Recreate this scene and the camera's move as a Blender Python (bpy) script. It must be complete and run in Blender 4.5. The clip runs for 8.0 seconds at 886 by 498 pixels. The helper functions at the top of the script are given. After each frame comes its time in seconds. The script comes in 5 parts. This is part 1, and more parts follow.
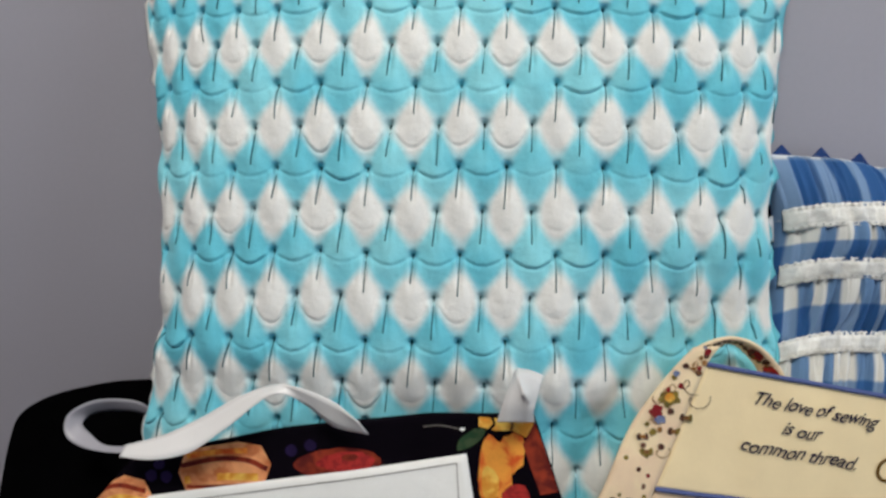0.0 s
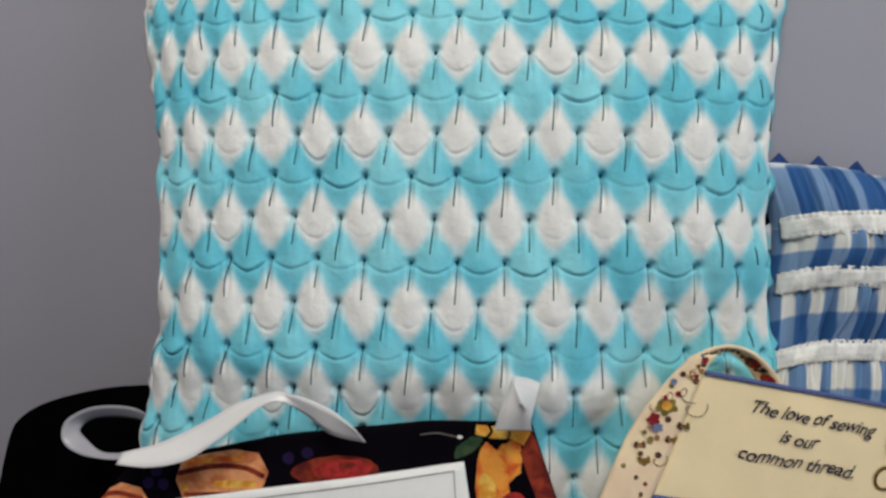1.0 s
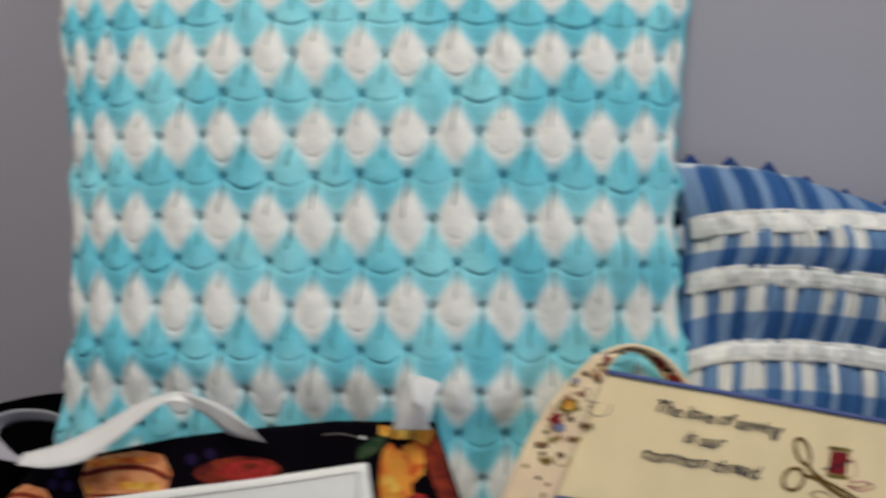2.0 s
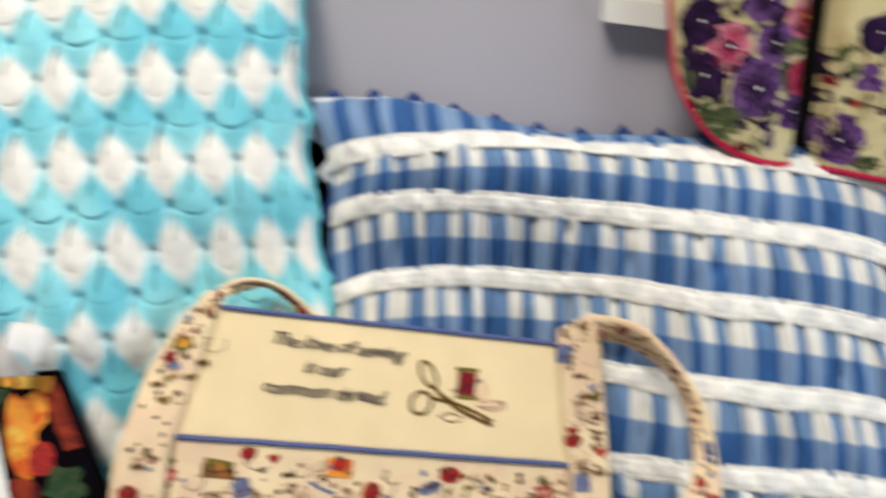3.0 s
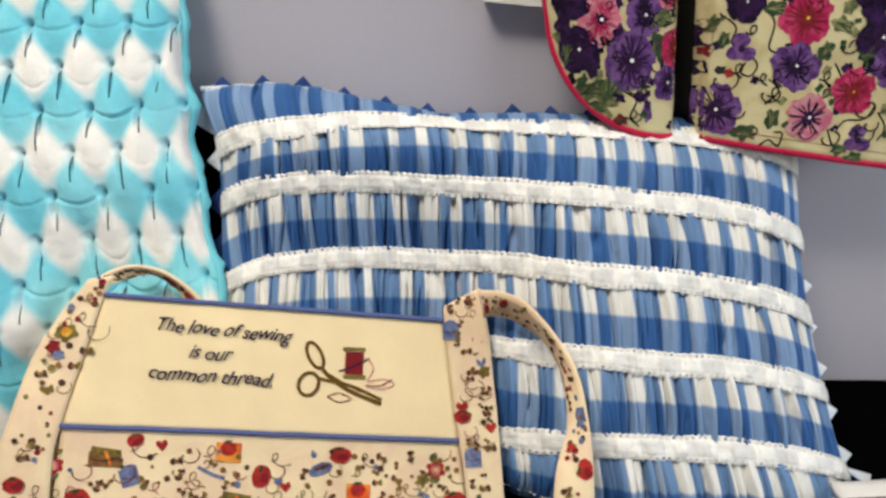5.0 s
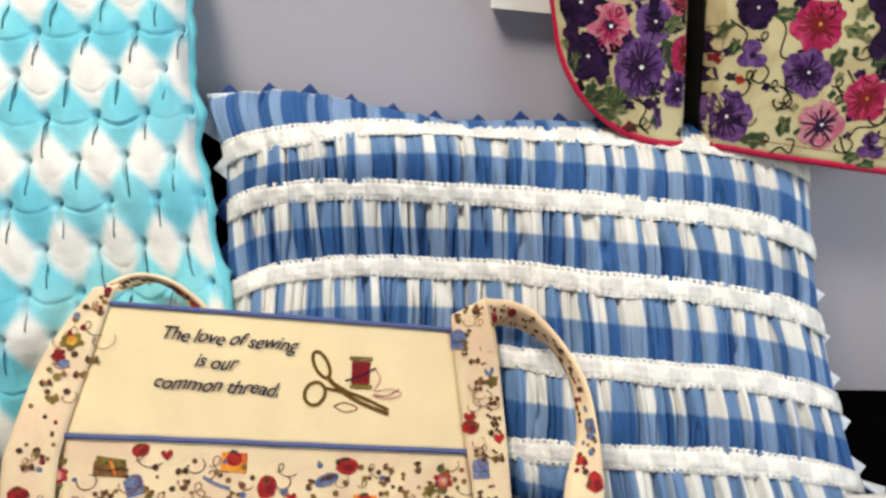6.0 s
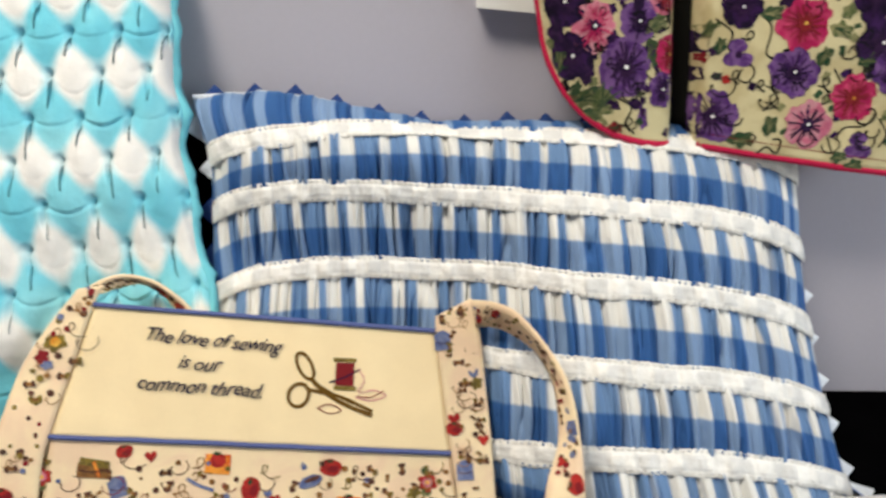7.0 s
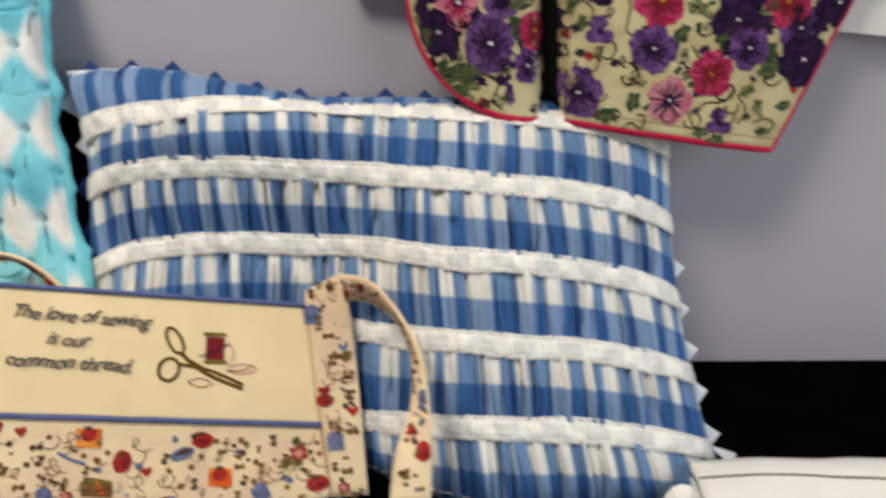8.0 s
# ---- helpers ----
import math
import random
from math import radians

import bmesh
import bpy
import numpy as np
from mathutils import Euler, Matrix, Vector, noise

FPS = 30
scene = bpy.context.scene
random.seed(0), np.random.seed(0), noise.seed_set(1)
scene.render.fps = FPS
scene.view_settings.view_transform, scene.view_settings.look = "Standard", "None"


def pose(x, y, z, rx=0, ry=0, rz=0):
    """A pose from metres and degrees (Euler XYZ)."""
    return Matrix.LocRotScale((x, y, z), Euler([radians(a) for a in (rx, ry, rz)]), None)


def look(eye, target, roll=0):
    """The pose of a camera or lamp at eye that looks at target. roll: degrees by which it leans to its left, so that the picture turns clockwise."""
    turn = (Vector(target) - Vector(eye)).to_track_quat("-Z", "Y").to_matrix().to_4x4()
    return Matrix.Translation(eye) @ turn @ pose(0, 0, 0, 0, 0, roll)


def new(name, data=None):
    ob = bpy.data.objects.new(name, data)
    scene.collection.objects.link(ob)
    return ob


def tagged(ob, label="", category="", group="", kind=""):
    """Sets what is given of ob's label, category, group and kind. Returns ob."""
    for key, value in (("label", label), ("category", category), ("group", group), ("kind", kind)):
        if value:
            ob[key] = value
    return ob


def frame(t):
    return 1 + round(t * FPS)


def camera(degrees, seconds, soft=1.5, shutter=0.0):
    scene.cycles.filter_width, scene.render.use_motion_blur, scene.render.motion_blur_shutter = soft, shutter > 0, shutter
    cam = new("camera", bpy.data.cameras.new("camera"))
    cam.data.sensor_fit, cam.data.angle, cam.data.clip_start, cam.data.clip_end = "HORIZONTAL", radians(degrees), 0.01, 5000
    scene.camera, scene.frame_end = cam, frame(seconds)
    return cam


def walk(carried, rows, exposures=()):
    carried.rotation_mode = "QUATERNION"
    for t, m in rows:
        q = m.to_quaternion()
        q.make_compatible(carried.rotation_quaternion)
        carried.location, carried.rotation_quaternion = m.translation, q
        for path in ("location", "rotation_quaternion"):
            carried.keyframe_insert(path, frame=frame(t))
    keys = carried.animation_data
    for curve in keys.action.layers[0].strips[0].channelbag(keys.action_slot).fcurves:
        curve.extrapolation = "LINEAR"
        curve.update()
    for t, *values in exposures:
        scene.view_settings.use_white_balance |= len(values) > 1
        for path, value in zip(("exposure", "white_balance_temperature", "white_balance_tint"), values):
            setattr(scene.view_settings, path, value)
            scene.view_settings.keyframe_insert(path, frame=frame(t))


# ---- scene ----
cam = camera(64.0, 8.0, soft=2.8, shutter=0.9)
PATH = [
    (0, (-0.325, -0.507, 0.382), (-0.467, 1.294, -0.475), 3.7),
    (0.5, (-0.324, -0.506, 0.384), (-0.466, 1.297, -0.469), 3.8),
    (1, (-0.324, -0.506, 0.385), (-0.466, 1.299, -0.465), 3.8),
    (1.2, (-0.324, -0.506, 0.385), (-0.466, 1.299, -0.463), 3.8),
    (2.3, (-0.185, -0.504, 0.373), (-0.397, 1.321, -0.418), 2.1),
    (2.5, (-0.122, -0.501, 0.367), (-0.42, 1.314, -0.419), 0.4),
    (3, (-0.02, -0.494, 0.346), (-0.207, 1.327, -0.46), -1.0),
    (3.5, (0.045, -0.497, 0.329), (-0.13, 1.329, -0.468), -2.4),
    (4, (0.049, -0.499, 0.326), (-0.116, 1.329, -0.467), -2.6),
    (4.5, (0.047, -0.499, 0.327), (-0.112, 1.333, -0.46), -2.6),
    (6, (0.045, -0.494, 0.327), (-0.137, 1.346, -0.436), -2.8),
    (6.5, (0.043, -0.492, 0.327), (-0.141, 1.349, -0.432), -2.8),
    (7, (0.057, -0.491, 0.327), (-0.137, 1.346, -0.438), -3.0),
    (7.5, (0.086, -0.493, 0.321), (-0.071, 1.345, -0.451), -2.6),
    (8, (0.125, -0.494, 0.323), (-0.012, 1.327, -0.494), -2.7),
]
EXPOSURE = [(0, 0.12, 6350, 8), (0.5, 0.04, 6350, 8), (1.2, -0.04, 6350, 8), (2.3, -0.08, 6600, 9), (2.6, 0.04, 6700, 10), (2.95, 0.60, 6800, 9), (3.2, 0.58, 6850, 9), (3.6, 0.51, 6850, 9),
            (4.7, 0.53, 6850, 9), (6.0, 0.71, 6900, 9), (6.6, 0.71, 6900, 9), (7.2, 0.57, 6900, 9), (7.6, 0.46, 6950, 9), (8.0, 0.38, 7000, 10)]
walk(cam, [(t, look(eye, target, roll)) for t, eye, target, roll in PATH], EXPOSURE)

# ---- world and light ----
ROOM_X0, ROOM_X1, ROOM_Y0, FLOOR_Z, CEIL_Z = -1.9, 2.1, -3.4, -0.75, 1.75
world = bpy.data.worlds.new("world")
scene.world = world
world.use_nodes = True
wn = world.node_tree.nodes
sky = wn.new("ShaderNodeTexSky")
sky.sky_type, sky.sun_disc, sky.sun_elevation, sky.sun_rotation = "NISHITA", False, radians(40), radians(150)
wn["Background"].inputs["Strength"].default_value = 0.12
world.node_tree.links.new(sky.outputs[0], wn["Background"].inputs["Color"])


def added_light(name, m, w, h, power, colour):
    d = bpy.data.lights.new(name, "AREA")
    d.shape, d.size, d.size_y, d.energy, d.color = "RECTANGLE", w, h, power, colour
    ob = new(name, d)
    ob.matrix_world = m
    return ob


# added lamps, sources unseen: cool in the east window, warm above the table
added_light("added_side_light", look((ROOM_X1 - 0.03, -1.40, 0.65), (0.0, -1.0, 0.25)), 1.5, 1.25, 18, (0.80, 0.90, 1.0))
added_light("added_top_light", look((-0.38, -0.72, CEIL_Z - 0.07), (-0.30, -0.58, 0.0)), 0.6, 0.6, 29, (1.0, 0.94, 0.84))


# ---- materials ----
def nodes_of(name):
    m = bpy.data.materials.new(name)
    m.use_nodes = True
    return m, m.node_tree.nodes, m.node_tree.links, m.node_tree.nodes["Principled BSDF"]


def node(nt, kind, **values):
    n = nt.new(kind)
    for k, v in values.items():
        n.inputs[k.replace("_", " ")].default_value = v
    return n


def math_node(nt, lk, op, a, b=None, c=None):
    n = nt.new("ShaderNodeMath")
    n.operation = op
    for i, v in enumerate((a, b, c)):
        if v is None:
            continue
        if isinstance(v, (int, float)):
            n.inputs[i].default_value = v
        else:
            lk.new(v, n.inputs[i])
    return n.outputs[0]


def mix_col(nt, lk, fac, a, b, blend="MIX"):
    n = nt.new("ShaderNodeMix")
    n.data_type, n.blend_type = "RGBA", blend
    for sock, v in ((n.inputs[0], fac), (n.inputs[6], a), (n.inputs[7], b)):
        if isinstance(v, (int, float)):
            sock.default_value = v
        elif isinstance(v, tuple):
            sock.default_value = (*v[:3], 1)
        else:
            lk.new(v, sock)
    return n.outputs[2]


def smooth(nt, lk, v, lo, hi):
    n = nt.new("ShaderNodeMapRange")
    n.interpolation_type = "SMOOTHSTEP"
    lk.new(v, n.inputs[0])
    n.inputs[1].default_value, n.inputs[2].default_value = lo, hi
    return n.outputs[0]


def finish(nt, lk, bsdf, col, rough=0.88, sheen=0.02, fine=1400, coarse=28, vary=0.10, bump=0.25, crumple=0.25, spec=0.14):
    """Cloth finish: weave relief, soft crumple and uneven tone at two scales."""
    tc = nt.new("ShaderNodeTexCoord")
    big = node(nt, "ShaderNodeTexNoise", Scale=coarse, Detail=4.0)
    small = node(nt, "ShaderNodeTexNoise", Scale=fine, Detail=2.0)
    for n in (big, small):
        lk.new(tc.outputs["Object"], n.inputs["Vector"])
    tone = math_node(nt, lk, "ADD", math_node(nt, lk, "MULTIPLY", big.outputs[0], 0.7), math_node(nt, lk, "MULTIPLY", small.outputs[0], 0.3))
    k = nt.new("ShaderNodeMapRange")
    lk.new(tone, k.inputs[0])
    k.inputs[1].default_value, k.inputs[2].default_value = 0.3, 0.7
    k.inputs[3].default_value, k.inputs[4].default_value = 1 - vary, 1 + vary
    grey = nt.new("ShaderNodeCombineColor")
    for i in range(3):
        lk.new(k.outputs[0], grey.inputs[i])
    lk.new(mix_col(nt, lk, 1.0, col, grey.outputs[0], "MULTIPLY"), bsdf.inputs["Base Color"])
    b1 = node(nt, "ShaderNodeBump", Strength=crumple, Distance=0.004)
    lk.new(big.outputs[0], b1.inputs["Height"])
    b2 = node(nt, "ShaderNodeBump", Strength=bump, Distance=0.0006)
    lk.new(small.outputs[0], b2.inputs["Height"])
    lk.new(b1.outputs[0], b2.inputs["Normal"])
    lk.new(b2.outputs[0], bsdf.inputs["Normal"])
    bsdf.inputs["Roughness"].default_value = rough
    bsdf.inputs["Sheen Weight"].default_value = sheen
    bsdf.inputs["Specular IOR Level"].default_value = spec


def cloth(name, colour, second=None, blot=110, **kw):
    """Cloth of one colour, or of two that run into one another in blots of about 1 / blot metres."""
    m, nt, lk, bsdf = nodes_of(name)
    if second:
        tc = nt.new("ShaderNodeTexCoord")
        n = node(nt, "ShaderNodeTexNoise", Scale=blot, Detail=3.0, Distortion=0.6)
        lk.new(tc.outputs["Object"], n.inputs["Vector"])
        colour = mix_col(nt, lk, smooth(nt, lk, n.outputs[0], 0.38, 0.62), colour, second)
    finish(nt, lk, bsdf, colour, **kw)
    return m


def uv_axes(nt, lk):
    uv = nt.new("ShaderNodeUVMap")
    sep = nt.new("ShaderNodeSeparateXYZ")
    lk.new(uv.outputs[0], sep.inputs[0])
    return sep.outputs[0], sep.outputs[1]


def smocked_dye():
    """Turquoise cloth with a pale undyed drop in every second pleat cell (UV counts the cells)."""
    m, nt, lk, bsdf = nodes_of("turquoise_dyed_cotton")
    u, v = uv_axes(nt, lk)
    tc = nt.new("ShaderNodeTexCoord")
    wob = node(nt, "ShaderNodeTexNoise", Scale=52.0, Detail=4.0)
    lk.new(tc.outputs["Object"], wob.inputs["Vector"])
    cu = math_node(nt, lk, "COSINE", math_node(nt, lk, "MULTIPLY", u, 2 * math.pi))
    cv = math_node(nt, lk, "COSINE", math_node(nt, lk, "MULTIPLY", math_node(nt, lk, "ADD", v, 0.03), 2 * math.pi))
    f = math_node(nt, lk, "SUBTRACT", math_node(nt, lk, "MULTIPLY", cu, 0.74), math_node(nt, lk, "MULTIPLY", cv, 0.96))
    f = math_node(nt, lk, "ADD", f, math_node(nt, lk, "MULTIPLY", math_node(nt, lk, "SUBTRACT", wob.outputs[0], 0.5), 0.95))
    white = smooth(nt, lk, f, -0.42, 0.82)
    deep = node(nt, "ShaderNodeTexNoise", Scale=16.0, Detail=3.0)
    lk.new(tc.outputs["Object"], deep.inputs["Vector"])
    teal = mix_col(nt, lk, smooth(nt, lk, deep.outputs[0], 0.35, 0.68), (0.145, 0.535, 0.665), (0.275, 0.675, 0.765))
    col = mix_col(nt, lk, white, teal, (0.80, 0.79, 0.77))
    finish(nt, lk, bsdf, col, rough=0.85, coarse=75, vary=0.07, crumple=0.45, bump=0.3)
    return m


def gingham():
    """Blue check: UV x counts the stripe pairs, UV y the bands."""
    m, nt, lk, bsdf = nodes_of("blue_gingham_cotton")
    u, v = uv_axes(nt, lk)
    su = smooth(nt, lk, math_node(nt, lk, "PINGPONG", u, 0.5), 0.205, 0.295)
    sv = smooth(nt, lk, math_node(nt, lk, "FRACT", v), 0.50, 0.55)
    low = mix_col(nt, lk, su, (0.030, 0.102, 0.285), (0.185, 0.29, 0.475))
    high = mix_col(nt, lk, su, (0.125, 0.225, 0.405), (0.68, 0.68, 0.66))
    finish(nt, lk, bsdf, mix_col(nt, lk, sv, low, high), rough=0.75, vary=0.10, crumple=0.15)
    return m


def ribboned_lace():
    """White lace with a satin ribbon woven in and out of it; UV x counts the weaves, UV y runs across the band."""
    m, nt, lk, bsdf = nodes_of("white_ribbon_lace")
    u, v = uv_axes(nt, lk)
    tc = nt.new("ShaderNodeTexCoord")
    wob = node(nt, "ShaderNodeTexNoise", Scale=120.0, Detail=3.0)
    lk.new(tc.outputs["Object"], wob.inputs["Vector"])
    inner = smooth(nt, lk, math_node(nt, lk, "PINGPONG", v, 0.5), 0.20, 0.24)
    woven = smooth(nt, lk, math_node(nt, lk, "ADD", math_node(nt, lk, "PINGPONG", u, 0.5), math_node(nt, lk, "MULTIPLY", wob.outputs[0], 0.2)), 0.32, 0.36)
    satin = math_node(nt, lk, "MULTIPLY", inner, woven)
    col = mix_col(nt, lk, satin, (0.84, 0.83, 0.80), (0.69, 0.69, 0.68))
    finish(nt, lk, bsdf, col, rough=0.5, fine=900, coarse=90, vary=0.16, bump=0.6, crumple=0.5)
    eye_u = math_node(nt, lk, "PINGPONG", math_node(nt, lk, "MULTIPLY", u, 7.0), 0.5)
    eye_v = math_node(nt, lk, "MULTIPLY", math_node(nt, lk, "ABSOLUTE", math_node(nt, lk, "SUBTRACT", math_node(nt, lk, "PINGPONG", v, 0.5), 0.10)), 5.0)
    far = math_node(nt, lk, "ADD", math_node(nt, lk, "POWER", eye_u, 2.0), math_node(nt, lk, "POWER", eye_v, 2.0))
    gap = math_node(nt, lk, "ADD", far, math_node(nt, lk, "MULTIPLY", wob.outputs[0], 0.22))
    lk.new(smooth(nt, lk, gap, 0.14, 0.20), bsdf.inputs["Alpha"])
    return m


def painted_wall(name, colour):
    m, nt, lk, bsdf = nodes_of(name)
    finish(nt, lk, bsdf, colour, rough=0.6, sheen=0.0, fine=260, coarse=3, vary=0.035, bump=0.12, crumple=0.05)
    return m


WALL = painted_wall("lavender_grey_wall_paint", (0.445, 0.43, 0.49))
WHITE_PAINT = painted_wall("white_paint", (0.80, 0.79, 0.76))
FLOOR_MAT = painted_wall("grey_carpet", (0.22, 0.21, 0.20))
TURQ = smocked_dye()
TURQ_BACK = cloth("turquoise_backing", (0.16, 0.55, 0.64))
# knot thread, and the shade painted into the pleats
THREAD_AND_SHADE = cloth("dark_teal_thread_and_shade", (0.012, 0.07, 0.09), vary=0.2)
FRAY = cloth("frayed_white_cotton", (0.78, 0.78, 0.75), crumple=0.6)
GING = gingham()
NAVY = cloth("navy_check_cotton", (0.018, 0.045, 0.16), vary=0.25)
PALE = cloth("pale_blue_check_cotton", (0.62, 0.67, 0.74), vary=0.2)
MIDBLUE = cloth("mid_blue_check_cotton", (0.13, 0.24, 0.54), vary=0.2)
LACE = ribboned_lace()
SATIN = cloth("white_satin_ribbon", (0.76, 0.74, 0.74), rough=0.26, sheen=0.0, vary=0.05, crumple=0.1, spec=0.6)
GREYSATIN = cloth("silver_satin_ribbon", (0.40, 0.39, 0.44), rough=0.24, sheen=0.0, vary=0.05, crumple=0.1, spec=0.6)
CREAM = cloth("cream_cotton", (0.84, 0.68, 0.42), vary=0.06, crumple=0.3)
PRINT = cloth("pale_peach_print_cotton", (0.82, 0.66, 0.43), second=(0.78, 0.58, 0.40), blot=40, vary=0.08, crumple=0.3)
PIPING = cloth("blue_piping", (0.085, 0.11, 0.27))
INK = cloth("navy_embroidery_thread", (0.008, 0.006, 0.035), fine=2500, bump=0.6)
GOLD = cloth("gold_embroidery_thread", (0.13, 0.068, 0.012), fine=2500, bump=0.6)
RED = cloth("red_dye", (0.42, 0.03, 0.025), second=(0.26, 0.02, 0.02), blot=260, vary=0.25)
MAROON = cloth("maroon_thread", (0.20, 0.015, 0.02), fine=2500, vary=0.2)
BROWN = cloth("brown_dye", (0.16, 0.075, 0.03), second=(0.27, 0.13, 0.04), blot=260, vary=0.3)
DARK = cloth("dark_brown_dye", (0.05, 0.025, 0.02), second=(0.12, 0.05, 0.035), blot=260, vary=0.3)
OLIVE = cloth("olive_dye", (0.22, 0.16, 0.035), second=(0.12, 0.09, 0.03), blot=260, vary=0.3)
ORANGE = cloth("orange_dye", (0.80, 0.32, 0.05), second=(0.62, 0.10, 0.02), blot=80, vary=0.25)
SLATE = cloth("slate_blue_dye", (0.09, 0.12, 0.26), second=(0.17, 0.20, 0.32), blot=260, vary=0.25)
GREEN = cloth("dark_green_dye", (0.02, 0.055, 0.025), second=(0.05, 0.075, 0.035), blot=160, vary=0.35)
LEAFG = cloth("leaf_green_dye", (0.07, 0.095, 0.035), second=(0.22, 0.21, 0.10), blot=150, vary=0.4)
FLORAL = cloth("cream_floral_cotton", (0.60, 0.53, 0.31), second=(0.50, 0.42, 0.23), blot=45, vary=0.07, crumple=0.3)
PURPLE = cloth("purple_dye", (0.030, 0.008, 0.056), second=(0.008, 0.003, 0.016), blot=150, vary=0.35, coarse=90)
VIOLET = cloth("violet_dye", (0.075, 0.025, 0.130), second=(0.16, 0.075, 0.22), blot=170, vary=0.3, coarse=90)
PLUM = cloth("plum_dye", (0.014, 0.005, 0.024), second=(0.035, 0.012, 0.050), blot=200, vary=0.3)
MAGENTA = cloth("magenta_dye", (0.36, 0.014, 0.075), second=(0.50, 0.05, 0.13), blot=160, vary=0.3, coarse=90)
PINK = cloth("pink_dye", (0.50, 0.13, 0.20), second=(0.56, 0.25, 0.29), blot=160, vary=0.25, coarse=90)
# printed vines, and the shade painted into the floral bag's crease
VINE_AND_SHADE = cloth("black_vine_dye_and_shade", (0.006, 0.006, 0.005))
CRIMSON = cloth("crimson_binding", (0.50, 0.012, 0.06), rough=0.6)
BLACK = cloth("black_cotton", (0.0012, 0.0012, 0.0014), rough=1.0, sheen=0.0, vary=0.3, spec=0.0)
FRUITBLACK = cloth("black_fruit_print", (0.003, 0.002, 0.004), rough=0.9, sheen=0.0, vary=0.3, spec=0.03)
PEACH = cloth("sliced_peach_dye", (0.74, 0.32, 0.14), second=(0.48, 0.14, 0.05), blot=70, vary=0.25, coarse=60)
YELLOW = cloth("yellow_dye", (0.80, 0.50, 0.10), second=(0.60, 0.24, 0.03), blot=80, vary=0.25, coarse=60)
RUST = cloth("rust_dye", (0.26, 0.035, 0.015), second=(0.10, 0.012, 0.01), blot=80, vary=0.3, coarse=60)
GRAPE = cloth("grape_dye", (0.012, 0.005, 0.035), vary=0.4, coarse=120)
WHITECLOTH = cloth("white_cotton", (0.83, 0.82, 0.80), vary=0.05, crumple=0.35)
SEAM_AND_HIGHLIGHT = cloth("grey_stitching_and_highlight", (0.16, 0.14, 0.13))
WOOD = cloth("brown_table_wood", (0.18, 0.10, 0.05), rough=0.5, sheen=0.0, coarse=12, vary=0.2)
STEEL = cloth("white_lamp_housing", (0.7, 0.7, 0.7), rough=0.4, sheen=0.0)


# ---- building helpers ----
BASE = {}


def thing(name, base, label, category, group="", kind=""):
    ob = new(name)
    ob.location = base
    ob.empty_display_size = 0.05
    BASE[ob] = Vector(base)
    return tagged(ob, label, category, group, kind)


def part(name, bm, material, parent=None, label="", shade=True):
    """Links a bmesh, in world metres, as one mesh under a thing or under a part."""
    me = bpy.data.meshes.new(name)
    base = BASE.get(parent, Vector((0, 0, 0)))
    bmesh.ops.translate(bm, verts=bm.verts, vec=-base)
    bm.to_mesh(me)
    bm.free()
    for m in material if isinstance(material, (list, tuple)) else [material]:
        me.materials.append(m)
    for p in me.polygons:
        p.use_smooth = shade
    ob = new(name, me)
    ob.parent = parent
    BASE[ob] = base
    if label:
        tagged(ob, label)
    return ob


class Plane:
    """A leaning frame: place, right, up and outward axes. yaw turns it about the vertical, lean tips it back.
    warp: remap of u and v, fitted to the camera's view (constant, u, v and, where given, uu, uv, vv)."""

    def __init__(self, place, yaw, lean, warp=((0, 1, 0), (0, 0, 1))):
        self.warp = warp
        y, l = radians(yaw), radians(lean)
        self.o = Vector(place)
        self.r = Vector((math.cos(y), math.sin(y), 0))
        self.u = Vector((-math.sin(y) * math.sin(l), math.cos(y) * math.sin(l), math.cos(l)))
        self.n = self.r.cross(self.u)

    def at(self, u, v, d=0.0):
        terms = (1, u, v, u * u, u * v, v * v)
        a, b = (sum(c * q for c, q in zip(row, terms)) for row in self.warp)
        p = self.o + self.r * a + self.u * b + self.n * d
        p.y = min(p.y, -0.0015)  # never into the wall
        p.z = max(p.z, 0.001)  # nor into the table
        return p


def ease(x):
    x = min(1.0, max(0.0, x))
    return x * x * (3 - 2 * x)


def wave(u, v, scale, seed=0.0):
    return noise.noise((u * scale, v * scale, seed))


def sheet(fn, nx, ny, back=None, uv=None):
    """A grid fn(s, t) with s, t in 0..1; with back(s, t) it becomes a closed, thick piece."""
    bm = bmesh.new()
    lay = bm.loops.layers.uv.new("UVMap") if uv else None
    front = [[bm.verts.new(fn(i / nx, j / ny)) for j in range(ny + 1)] for i in range(nx + 1)]
    for i in range(nx):
        for j in range(ny):
            f = bm.faces.new((front[i][j], front[i + 1][j], front[i + 1][j + 1], front[i][j + 1]))
            if uv:
                for lp, (a, b) in zip(f.loops, ((i, j), (i + 1, j), (i + 1, j + 1), (i, j + 1))):
                    lp[lay].uv = uv(a / nx, b / ny)
    if back:
        rear = [[bm.verts.new(back(i / nx, j / ny)) for j in range(ny + 1)] for i in range(nx + 1)]
        for i in range(nx):
            for j in range(ny):
                bm.faces.new((rear[i][j], rear[i][j + 1], rear[i + 1][j + 1], rear[i + 1][j]))
        for i in range(nx):
            bm.faces.new((front[i][0], rear[i][0], rear[i + 1][0], front[i + 1][0]))
            bm.faces.new((front[i][ny], front[i + 1][ny], rear[i + 1][ny], rear[i][ny]))
        for j in range(ny):
            bm.faces.new((front[0][j], front[0][j + 1], rear[0][j + 1], rear[0][j]))
            bm.faces.new((front[nx][j], rear[nx][j], rear[nx][j + 1], front[nx][j + 1]))
    return bm


